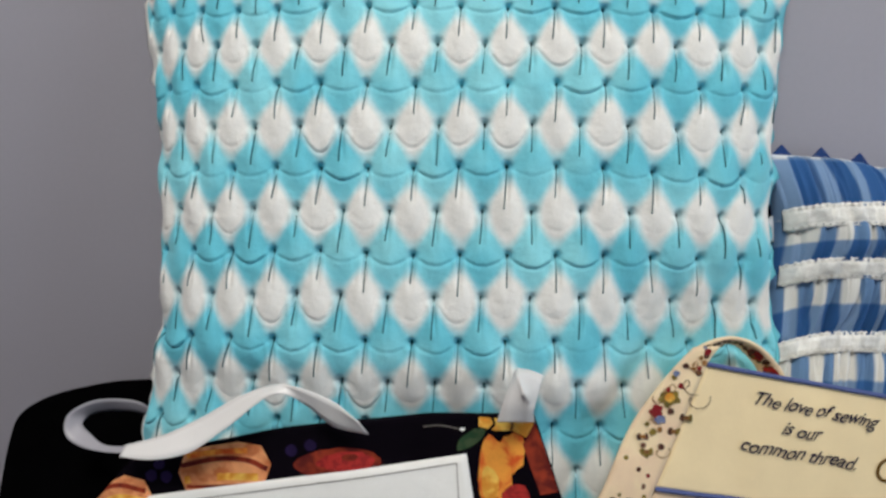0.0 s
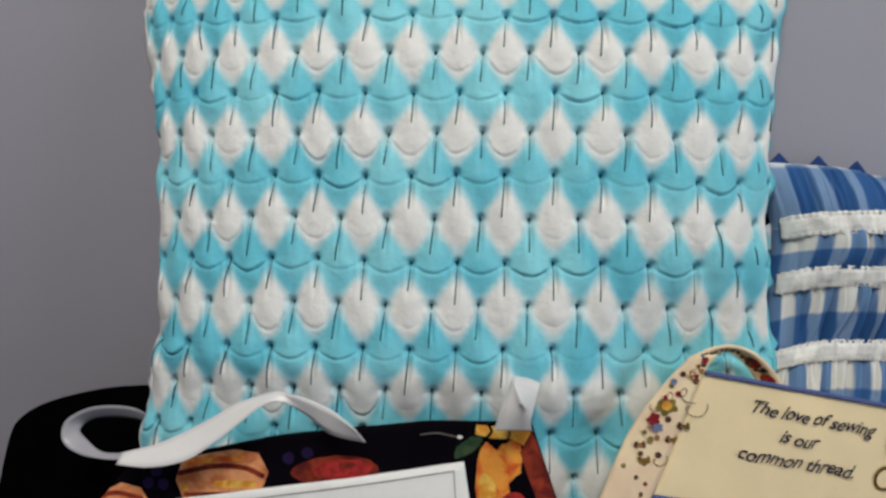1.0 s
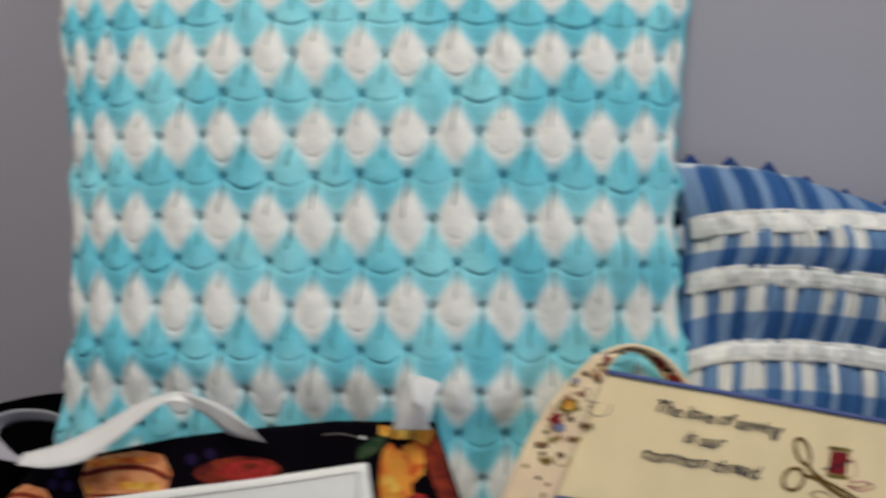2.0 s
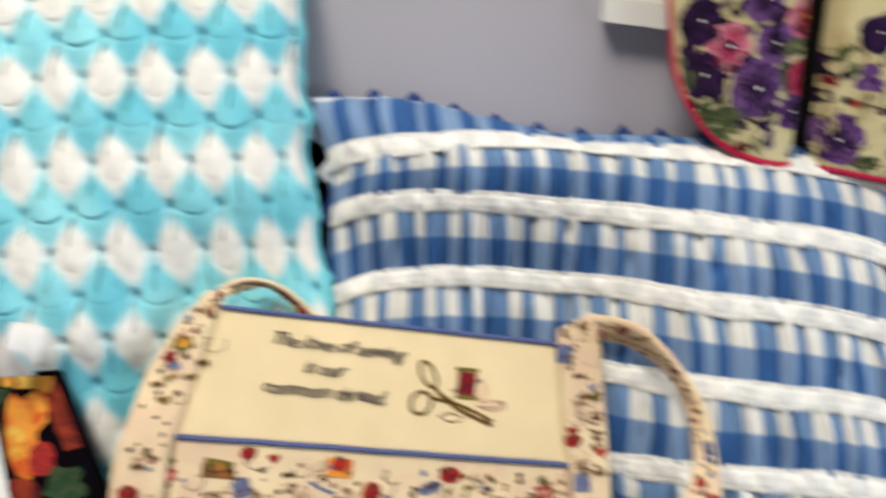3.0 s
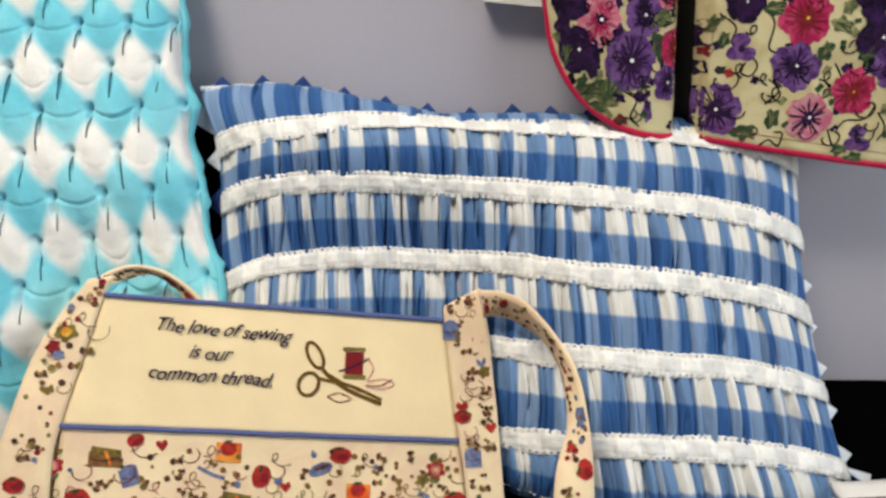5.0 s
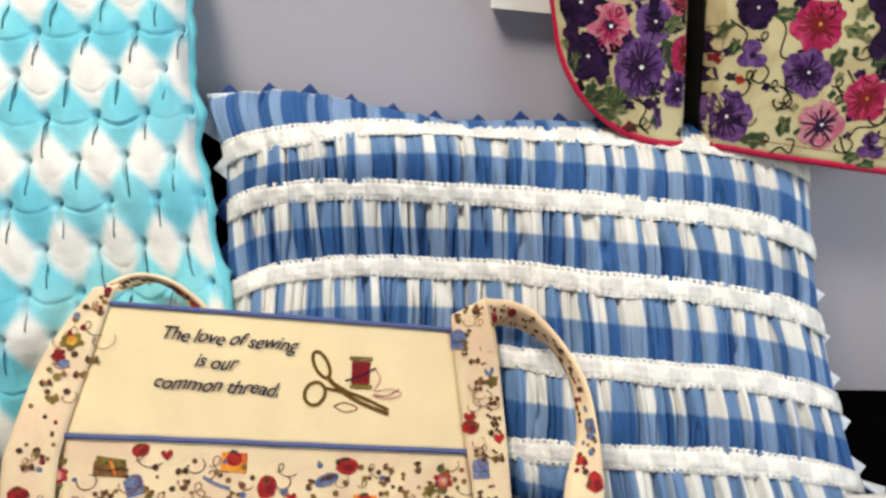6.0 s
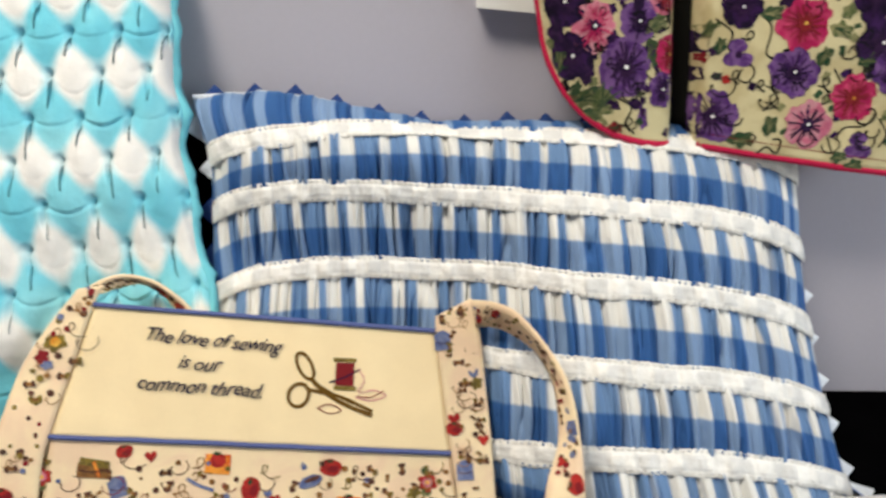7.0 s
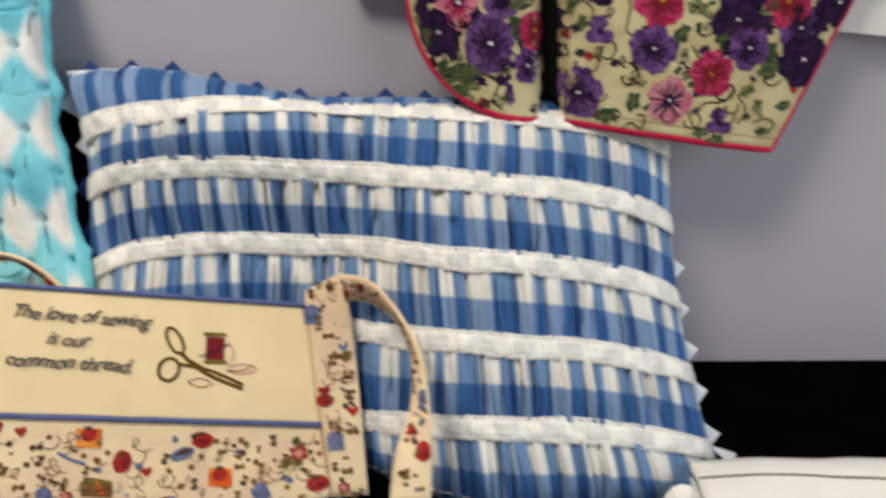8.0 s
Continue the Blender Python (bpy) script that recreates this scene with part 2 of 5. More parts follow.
def box(x0, x1, y0, y1, z0, z1, bevel=0.0):
    bm = bmesh.new()
    bmesh.ops.create_cube(bm, size=1)
    for v in bm.verts:
        v.co = Vector((x0 + (v.co.x + 0.5) * (x1 - x0), y0 + (v.co.y + 0.5) * (y1 - y0), z0 + (v.co.z + 0.5) * (z1 - z0)))
    if bevel:
        bmesh.ops.bevel(bm, geom=bm.edges, offset=bevel, segments=2, affect="EDGES", profile=0.5)
    return bm


def curve_points(pts, n):
    """Catmull-Rom through points given as tuples or Vectors."""
    pts = [Vector(p) for p in pts]
    pts = [pts[0] * 2 - pts[1], *pts, pts[-1] * 2 - pts[-2]]
    out = []
    for k in range(1, len(pts) - 2):
        a, b, c, d = pts[k - 1:k + 3]
        for i in range(n):
            t = i / n
            out.append(0.5 * ((2 * b) + (c - a) * t + (2 * a - 5 * b + 4 * c - d) * t * t + (3 * b - a - 3 * c + d) * t ** 3))
    return out + [pts[-2]]


def tube(bm, pts, radius, sides=6, mat=0):
    """A round cord along world points."""
    rings = []
    for i, p in enumerate(pts):
        d = (pts[min(i + 1, len(pts) - 1)] - pts[max(i - 1, 0)]).normalized()
        a = d.orthogonal().normalized() if abs(d.y) > 0.9 else d.cross(Vector((0, 1, 0))).normalized()
        b = d.cross(a)
        rings.append([bm.verts.new(p + (a * math.cos(k * 2 * math.pi / sides) + b * math.sin(k * 2 * math.pi / sides)) * radius) for k in range(sides)])
    for q, w in zip(rings, rings[1:]):
        for k in range(sides):
            f = bm.faces.new((q[k], q[(k + 1) % sides], w[(k + 1) % sides], w[k]))
            f.material_index = mat
    for ring in (rings[0], rings[-1][::-1]):
        bm.faces.new(ring).material_index = mat
    return bm


def band(edge_a, edge_b, thick, n_across=4):
    """A strip of cloth between two lists of world points, with thickness."""
    m = len(edge_a) - 1

    def up(i):
        t = (edge_a[min(i + 1, m)] - edge_a[max(i - 1, 0)])
        return t.cross(edge_b[i] - edge_a[i]).normalized()

    def fn(s, t):
        i = round(s * m)
        return edge_a[i].lerp(edge_b[i], t) + up(i) * thick * 0.5

    def back(s, t):
        i = round(s * m)
        return edge_a[i].lerp(edge_b[i], t) - up(i) * thick * 0.5
    return sheet(fn, m, n_across, back)


class Print:
    """Flat printed or stitched figures laid on a surface(u, v, lift)."""

    def __init__(self, surface, mats):
        self.bm, self.surface, self.mats, self.n = bmesh.new(), surface, mats, 0

    def poly(self, pts, mat, lift=0.0003):
        self.n += 1
        lift += (self.n % 40) * 0.000008
        cu, cv = sum(p[0] for p in pts) / len(pts), sum(p[1] for p in pts) / len(pts)
        c = self.bm.verts.new(self.surface(cu, cv, lift))
        ring = [self.bm.verts.new(self.surface(a, b, lift)) for a, b in pts]
        for k in range(len(ring)):
            f = self.bm.faces.new((c, ring[k], ring[(k + 1) % len(ring)]))
            f.material_index = self.mats.index(mat)

    def disc(self, u, v, ru, rv, mat, turn=0.0, lobes=0, depth=0.0, lift=0.0003, sides=18, rough=0.08):
        ca, sa = math.cos(radians(turn)), math.sin(radians(turn))
        pts = []
        for k in range(sides):
            a = 2 * math.pi * k / sides
            q = 1 - depth * (0.5 + 0.5 * math.cos(lobes * a)) + random.uniform(-rough, rough)
            x, y = ru * q * math.cos(a), rv * q * math.sin(a)
            pts.append((u + x * ca - y * sa, v + x * sa + y * ca))
        self.poly(pts, mat, lift)

    def quad(self, u, v, w, h, mat, turn=0.0, lift=0.0003):
        ca, sa = math.cos(radians(turn)), math.sin(radians(turn))
        pts = [(u + x * ca - y * sa, v + x * sa + y * ca) for x, y in ((-w, -h), (w, -h), (w, h), (-w, h))]
        self.poly([p for a, b in zip(pts, pts[1:] + pts[:1]) for p in (a, ((a[0] + b[0]) / 2, (a[1] + b[1]) / 2))], mat, lift)

    def stroke(self, pts, width, mat, lift=0.0004, n=6):
        line = curve_points([(a, b, 0) for a, b in pts], n)
        self.n += 1
        lift += (self.n % 40) * 0.000008
        left, right = [], []
        for i, p in enumerate(line):
            d = line[min(i + 1, len(line) - 1)] - line[max(i - 1, 0)]
            s = Vector((-d.y, d.x, 0)).normalized() * width * 0.5
            left.append(self.bm.verts.new(self.surface(p.x + s.x, p.y + s.y, lift)))
            right.append(self.bm.verts.new(self.surface(p.x - s.x, p.y - s.y, lift)))
        for i in range(len(line) - 1):
            f = self.bm.faces.new((left[i], right[i], right[i + 1], left[i + 1]))
            f.material_index = self.mats.index(mat)

    def curl(self, u, v, size, mat, turn=0.0, width=0.0006):
        pts = []
        for k in range(9):
            a = k * 0.85
            q = size * (0.25 + 0.1 * k)
            pts.append((u + q * math.cos(a + turn) * 0.6 + size * 0.12 * k - size * 0.5, v + q * math.sin(a + turn) * 0.6))
        self.stroke(pts, width, mat, n=4)

    def done(self, name, parent, label=""):
        bmesh.ops.recalc_face_normals(self.bm, faces=self.bm.faces)
        ob = part(name, self.bm, self.mats, parent, label)
        return tagged(ob, kind="stuff")


# ---- the room ----
def setting(name, bm, material):
    return tagged(part(name, bm, material, None, "", False), kind="structure")


tagged(setting("wall_north", box(ROOM_X0, ROOM_X1, 0.0, 0.12, FLOOR_Z, CEIL_Z), WALL), "pale lavender-grey painted wall behind the table")
setting("wall_west", box(ROOM_X0 - 0.12, ROOM_X0, ROOM_Y0, 0.12, FLOOR_Z, CEIL_Z), WALL)
setting("wall_south", box(ROOM_X0, ROOM_X1, ROOM_Y0 - 0.12, ROOM_Y0, FLOOR_Z, CEIL_Z), WALL)
WY0, WY1, WZ0, WZ1 = -2.2, -0.6, 0.0, 1.3
east = bmesh.new()
for y0, y1, z0, z1 in ((ROOM_Y0, WY0, FLOOR_Z, CEIL_Z), (WY1, 0.12, FLOOR_Z, CEIL_Z), (WY0, WY1, FLOOR_Z, WZ0), (WY0, WY1, WZ1, CEIL_Z)):
    piece = box(ROOM_X1, ROOM_X1 + 0.12, y0, y1, z0, z1)
    tmp = bpy.data.meshes.new("piece")
    piece.to_mesh(tmp)
    piece.free()
    east.from_mesh(tmp)
    bpy.data.meshes.remove(tmp)
setting("wall_east", east, WALL)
setting("floor", box(ROOM_X0 - 0.12, ROOM_X1 + 0.12, ROOM_Y0 - 0.12, 0.12, FLOOR_Z - 0.1, FLOOR_Z), FLOOR_MAT)
setting("ceiling", box(ROOM_X0 - 0.12, ROOM_X1 + 0.12, ROOM_Y0 - 0.12, 0.12, CEIL_Z, CEIL_Z + 0.1), WHITE_PAINT)

# unseen window, added around the cool side lamp
window = tagged(new("added_window_1"), "unseen white framed window, added in the side wall", "window", kind="structure")
for y0, y1, z0, z1 in ((WY0, WY0 + 0.05, WZ0, WZ1), (WY1 - 0.05, WY1, WZ0, WZ1), (WY0 + 0.05, WY1 - 0.05, WZ0, WZ0 + 0.05), (WY0 + 0.05, WY1 - 0.05, WZ1 - 0.05, WZ1)):
    part("window_frame", box(ROOM_X1 + 0.03, ROOM_X1 + 0.08, y0, y1, z0, z1, 0.004), WHITE_PAINT, window)
part("window_sill", box(ROOM_X1 - 0.015, ROOM_X1, WY0 - 0.03, WY1 + 0.03, WZ0 - 0.03, WZ0 - 0.002, 0.004), WHITE_PAINT, window)
# unseen housing, added to go with the overhead fill lamp
added_fixture = thing("added_ceiling_light", (-0.38, -0.72, CEIL_Z), "unseen flat white ceiling light, added over the table", "lamp")
part("housing", box(-0.70, -0.06, -1.04, -0.40, CEIL_Z - 0.06, CEIL_Z - 0.001, 0.006), WHITE_PAINT, added_fixture)

# table under a black cloth
OUTLINE = [(-0.42, -0.002), (-0.52, -0.012), (-0.58, -0.018), (-0.611, -0.025), (-0.640, -0.034), (-0.666, -0.050), (-0.682, -0.066), (-0.688, -0.085), (-0.682, -0.106), (-0.657, -0.153), (-0.618, -0.220), (-0.550, -0.310), (-0.430, -0.400), (-0.25, -0.455),
           (0.0, -0.48), (0.5, -0.48), (0.80, -0.45), (0.95, -0.37), (1.03, -0.25), (1.05, -0.12), (1.04, -0.02), (1.02, -0.002)]


def slab(outline, z0, z1, skirt=0.0):
    """A flat piece with the given outline; with a skirt it also hangs over its edge."""
    bm = bmesh.new()
    rim_pts = [Vector((p.x, p.y, 0)) for p in curve_points([(x, y, 0) for x, y in outline], 5)]
    if skirt:
        top = [bm.verts.new(p + Vector((0, 0, z1))) for p in rim_pts]
        low = [bm.verts.new(p + Vector((0.012 * math.sin(i * 0.9) - 0.006 if p.y < -0.03 else 0, -0.010 * abs(math.cos(i * 0.9)) if p.y < -0.03 else 0, z1 - skirt))) for i, p in enumerate(rim_pts)]
        mid = [bm.verts.new(p + Vector((-0.002, -0.001 if p.y < -0.03 else 0, z1 - 0.006))) for p in rim_pts]
        bm.faces.new(top[::-1])
        for a, c in ((top, mid), (mid, low)):
            for i in range(len(a) - 1):
                bm.faces.new((a[i], a[i + 1], c[i + 1], c[i]))
    else:
        top = [bm.verts.new(p + Vector((0, 0, z1))) for p in rim_pts]
        low = [bm.verts.new(p + Vector((0, 0, z0))) for p in rim_pts]
        bm.faces.new(top[::-1])
        bm.faces.new(low)
        for i in range(len(top)):
            j = (i + 1) % len(top)
            bm.faces.new((top[i], top[j], low[j], low[i]))
    bmesh.ops.recalc_face_normals(bm, faces=bm.faces)
    return bm


table = thing("table", (0.2, -0.25, FLOOR_Z), "round-ended table hidden under a black cloth", "table")
part("tabletop", slab([(0.18 + (x - 0.18) * 0.985, -0.24 + (y + 0.24) * 0.96) for x, y in OUTLINE], -0.030, -0.004), WOOD, table, "", False)
for x in (-0.45, 0.85):
    for y in (-0.33, -0.07):
        part("leg", box(x - 0.025, x + 0.025, y - 0.025, y + 0.025, FLOOR_Z, -0.030, 0.003), WOOD, table)
tablecloth = tagged(part("tablecloth", slab(OUTLINE, -0.003, 0.0, 0.42), BLACK, None, "", False), "plain black cloth spread over the table", "tablecloth")

# ---- turquoise smocked cushion ----
TQ = Plane((-0.345, -0.0738, 0.22), 3, 22, ((-0.0059, 1.0422, 0.0031, 0.1696, -0.1876, 0.0126), (-0.0036, 0.0032, 1.0401, -0.0426, 0.1294, -0.2181)))
COL, ROW = 0.0280, 0.0508
TQ_W, TQ_V0, TQ_V1 = 0.194, -0.222, 0.170


def tq_cell(u, v):
    """Counts of pleat columns and rows at a point of the cushion face."""
    a = u + 0.018 * (u / 0.2) ** 7
    b = v + 0.010 * max(0.0, (v + 0.02) / 0.15) ** 5
    a += 0.0022 * wave(u, v, 22, 3.1) + 0.0012 * wave(u, v, 60, 8.0)
    b += 0.0024 * wave(u, v, 18, 5.7) - 0.06 * u
    return (a + 0.07 * v + 0.0555) / COL, (b - 0.0665) / ROW


def pillow(a, b, p=2.6):
    return math.sqrt(max(0.0, (1 - abs(a) ** p) * (1 - abs(b) ** p)))


def knot_lean(i, j):
    a = math.sin(i * 12.9898 + j * 78.233) * 43758.5453
    b = math.sin(i * 39.346 + j * 11.135) * 24634.6345
    return 0.16 * (a - math.floor(a) - 0.5), 0.34 + 0.16 * (b - math.floor(b))


def tq_relief(u, v):
    cu, cv = tq_cell(u, v)
    c = math.cos(2 * math.pi * cu) * math.cos(2 * math.pi * cv)
    h = 0.0040 * (0.5 - 0.5 * c)
    best = 0.0
    for fam in (0.0, 0.5):
        i = round(cu - fam)
        du = cu - fam - i
        up = cv - fam
        k = math.ceil(up - 0.04)
        dv = k - up
        r2 = (du * COL) ** 2 + (min(dv, 1 - dv) * ROW) ** 2
        best = max(best, math.exp(-r2 / 0.0024 ** 2))
        # pleat hanging from the knot above
        lean, length = knot_lean(i + fam, k + fam)
        x = (du - lean * dv) * COL
        h -= 0.0048 * math.exp(-(x / 0.0009) ** 2) * ease(1.3 - 1.3 * dv / length) * ease((dv + 0.04) / 0.05)
        h += 0.0011 * math.exp(-((abs(x) - 0.0026) / 0.0018) ** 2) * ease(1.2 - dv / 0.5) * ease(dv / 0.1)
        # fold that sags from knot to knot
        size = 0.55 + 1.3 * noise.noise((math.floor(cu - fam) * 2.1, round(up) * 1.3, fam * 7 + 2.0))
        drop = (0.11 if fam == 0 else 0.24) * (0.8 + 0.4 * size)
        s = (up - round(up + 0.12) + drop * math.sin(math.pi * abs(cu - fam - math.floor(cu - fam)))) * ROW
        on = ease(abs(du) / 0.10) * max(0.0, size) * (1.0 if fam == 0 else 0.55)
        if s > 0:
            h += 0.0011 * math.exp(-s / 0.005) * on
        h -= 0.0015 * math.exp(-((s + 0.0004) / 0.0009) ** 2) * on
    return h - 0.0050 * best


TQ_FIX_T = (0.0, 0.1, 0.2, 0.33, 0.48, 0.61, 0.75, 0.88, 1.0)
TQ_FIX_L = (0.004, 0.004, 0.005, 0.008, 0.006, 0.001, -0.005, -0.011, -0.014)
TQ_FIX_R = (0.008, 0.008, 0.006, 0.000, -0.006, -0.009, -0.009, -0.009, -0.009)


def tq_outline(s, t):
    b = 2 * t - 1
    side = 1 + 0.035 * abs(b) ** 3 - 0.02 * (1 - b * b)
    wob = 0.0035 * wave(s, t, 20, 1.0)
    fix = float(np.interp(t, TQ_FIX_T, TQ_FIX_L if s < 0.5 else TQ_FIX_R)) * abs(2 * s - 1) ** 2
    fix += 0.0013 * math.sin(t * 49 + (0 if s < 0.5 else 2)) * abs(2 * s - 1) ** 6 * (-1 if s < 0.5 else 1)
    u = fix + (2 * s - 1) * TQ_W * side - 0.001 - 0.012 * t * (1 - s) ** 3 + 0.012 * (1 if s > 0.5 else 0.2) * (1 - t) * abs(2 * s - 1) ** 3 + wob * abs(2 * s - 1) ** 4
    v = TQ_V0 + (TQ_V1 - TQ_V0) * t + 0.006 * abs(2 * s - 1) ** 4 * b
    return u, v


def tq_front(s, t):
    u, v = tq_outline(s, t)
    p = pillow(2 * s - 1, 2 * t - 1, 4.0)
    press = 0.010 * ease((-0.098 - v) / 0.035) * ease((0.13 - u) / 0.05) + 0.022 * ease((u - 0.06) / 0.09) * ease((-0.01 - v) / 0.07)
    return TQ.at(u, v, (0.034 - press) * p - 0.003 + tq_relief(u, v) * ease(p * 4))


def tq_back(s, t):
    u, v = tq_outline(s, t)
    return TQ.at(u, v, -0.045 * pillow(2 * s - 1, 2 * t - 1) - 0.001)


turq = thing("throw_cushion", TQ.at(0, TQ_V0), "square turquoise throw cushion with white dyed smocked pleats", "cushion")
part("front_panel", sheet(tq_front, 440, 430, None, lambda s, t: tq_cell(*tq_outline(s, t))), TURQ, turq)
part("back_panel", sheet(lambda s, t: tq_back(1 - s, t), 30, 30), TURQ_BACK, turq)
knots, shade_strands = bmesh.new(), bmesh.new()
for i in range(-12, 22):
    for j in range(-12, 6):
        if (i + j) % 2:
            continue
        u, v = -0.0555 + i * 0.5 * COL, 0.0665 + j * 0.5 * ROW
        for _ in range(12):
            a, b = tq_cell(u, v)
            u, v = u + (i * 0.5 - a) * COL * 0.8, v + (j * 0.5 - b) * ROW * 0.8
        s, t = (u / TQ_W + 1) / 2, (v - TQ_V0) / (TQ_V1 - TQ_V0)
        if not (0.02 < s < 0.98 and 0.03 < t < 0.97):
            continue
        for _ in range(6):
            a, b = tq_outline(s, t)
            s, t = s + (u - a) / (2 * TQ_W), t + (v - b) / (TQ_V1 - TQ_V0)
        if not (0.01 < s < 0.99 and 0.02 < t < 0.98):
            continue
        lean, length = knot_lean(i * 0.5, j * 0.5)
        # a dark strand paints the crease shade into the pleat below the knot
        shade_strand = []
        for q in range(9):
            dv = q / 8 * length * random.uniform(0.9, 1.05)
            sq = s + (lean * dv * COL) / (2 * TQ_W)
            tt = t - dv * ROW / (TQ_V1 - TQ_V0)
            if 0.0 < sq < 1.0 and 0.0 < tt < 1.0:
                shade_strand.append(tq_front(sq, tt) + TQ.n * 0.0006)
        if len(shade_strand) > 3:
            tube(shade_strands, shade_strand, 0.00043, 4)
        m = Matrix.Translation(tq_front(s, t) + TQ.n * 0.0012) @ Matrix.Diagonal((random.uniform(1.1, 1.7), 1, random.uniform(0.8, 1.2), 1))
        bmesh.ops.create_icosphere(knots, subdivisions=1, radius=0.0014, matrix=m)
tagged(part("stitch_knot", knots, THREAD_AND_SHADE, turq, "dark teal stitched knots"), kind="stuff")
tagged(part("pleat_shade", shade_strands, THREAD_AND_SHADE, turq, "dark teal strands that paint the shade in each pleat"), kind="stuff")


def tq_edge(side):
    """Raw white seam allowance that shows along one side."""
    pts_a, pts_b = [], []
    for k in range(90):
        t = k / 89
        u, v = tq_outline(1.0 if side > 0 else 0.0, t)
        w = 0.0012 + (0.0018 if t > 0.72 and side < 0 else 0.0) + 0.007 * max(0, wave(t, side, 34, 4) - 0.12) + 0.001 * random.random()
        pts_a.append(TQ.at(u - side * 0.001, v, 0.0005))
        pts_b.append(TQ.at(u + side * w, v, -0.004 + 0.003 * wave(t, side, 40, 6)))
    return band(pts_a, pts_b, 0.0012, 2)


for side in (-1, 1):
    part("seam_allowance", tq_edge(side), FRAY if side < 0 else TURQ_BACK, turq, "frayed white seam edge" if side < 0 else "")

# ---- blue gingham cushion ----
BL = Plane((0.055, -0.056, 0.13), 8, 24, ((-0.0052, 0.9978, 0.0443, 0.2130, -0.1582, 0.0744), (-0.0012, -0.0565, 0.9934, -0.0311, 0.1818, -0.2144)))
BL_W, BL_B = 0.207, -0.143
BANDS = [0.005, 0.14, 0.355, 0.56, 0.742, 0.870]
SHIFT = [0.03, 0.08, 0.04, 0.015, 0.008, 0.010]


# bends the right side forward and lower, shaped to fit the camera's view
def slouch(s):
    return ease((s - 0.40) / 0.28)


def bl_outline(s, t):
    a = 2 * s - 1
    top = 0.113 - 0.020 * a + 0.004 * abs(a) ** 6
    low = BL_B - 0.021 * slouch(s)
    v = low + (top - low) * t
    side = 1 - 0.035 * math.sin(math.pi * t) + (0.05 * (1 - t) ** 2 if a > 0 else 0.0)
    if a > 0:
        side -= 0.052
    else:
        side += 0.06 * ease((t - 0.78) / 0.2)
    drop = top - (0.130 - 0.027 * ease((a + 0.8) / 0.7) - 0.006 * ease(a))
    v -= drop * max(0.0, (t - 0.75) / 0.25) ** 2
    return a * BL_W * side, v - 0.010 * abs(a) ** 3 * (0.5 - abs(t - 0.55)) * 1.2


def band_at(k, s):
    """Height of one lace band on the face, drooping towards the sides."""
    lift = 0.06 * ease((s - 0.1) / 0.3) if k == 5 else SHIFT[k] * slouch(s)
    return BANDS[k] + lift - 0.04 * max(0.0, 2 * s - 1) ** 6 - (0.05 * abs(2 * s - 1) ** 4 + 0.07 * max(0.0, 1 - 2 * s) ** 8) * (1 - 0.6 * BANDS[k])


def strip_of(t, s):
    lo = band_at(0, s)
    for k in range(len(BANDS) - 1):
        hi = band_at(k + 1, s)
        if t < hi:
            return k, max(0.0, (t - lo) / (hi - lo))
        lo = hi
    return len(BANDS) - 1, (t - lo) / (1.0 - lo) * 0.56


def gather(s, k):
    """Uneven bunching of the cloth along one gathered strip."""
    return s * 41 + 0.95 * noise.noise((s * 19, k * 7.3, 0.5)) + 0.60 * noise.noise((s * 53, k * 3.1, 4.5))


def bl_height(s, t, relief=True):
    b = 2 * t - 1
    a = 2 * s - 1
    d = math.sqrt(max(0.0, (1 - abs(a) ** 3.4) * (1 - abs(b) ** (8.0 if b < 0 else 2.8))))
    d *= 0.054 - 0.037 * ease((0.64 - s) / 0.30) * ease((0.92 - t) / 0.40)
    d += 0.025 * slouch(s) * (1 - t) ** 2
    if relief:
        k, f = strip_of(t, s)
        ends = ease(6 * (1 - abs(a)))
        d += 0.0040 * math.sin(math.pi * min(1, f)) * ends
        x = s + 0.005 * noise.noise((s * 26, t * 7, 2.0)) + 0.006 * (f - 0.5) * noise.noise((s * 14, k * 4.0, 3.0))
        fold = noise.noise((x * 46, k * 9.1, 1.0)) + 0.6 * noise.noise((x * 105, k * 5.3 + f * 0.4, 7.0))
        sharp = 1 - 2 * abs(noise.noise((x * 60, k * 6.7, 5.0)))
        crease = math.exp(-(noise.noise((x * 34, k * 8.3 + f * 0.25, 11.0)) / 0.055) ** 2) + 0.7 * math.exp(-(noise.noise((x * 71, k * 2.9 + f * 0.3, 15.0)) / 0.05) ** 2)
        hold = 0.30 + 0.70 * math.sin(math.pi * min(1.0, f)) ** 0.6
        d -= 0.0048 * crease * ends * hold
        d += (0.0036 * fold + 0.0034 * sharp) * hold * (0.4 + 0.6 * ends)
    return d


def bl_front(s, t):
    u, v = bl_outline(s, t)
    return BL.at(u, v, bl_height(s, t))


def bl_back(s, t):
    u, v = bl_outline(s, t)
    return BL.at(u, v, 0.025 * slouch(s) * (1 - t) ** 2 - 0.035 * pillow(2 * s - 1, 2 * t - 1) * (0.3 + 0.7 * t) - 0.001)


def bl_uv(s, t):
    k, f = strip_of(t, s)
    return gather(s + 0.006 * math.sin(k * 2.1 + f * 1.2) + 0.014 * (f - 0.5) * noise.noise((s * 11, k * 5.1, 8.0)), k) * 0.5, k + min(0.999, f)


blue = thing("throw_cushion", BL.at(0, BL_B), "blue gingham throw cushion gathered between white lace bands", "cushion")
part("front_panel", sheet(bl_front, 620, 190, None, bl_uv), GING, blue)
part("back_panel", sheet(lambda s, t: bl_back(1 - s, t), 30, 24), MIDBLUE, blue)


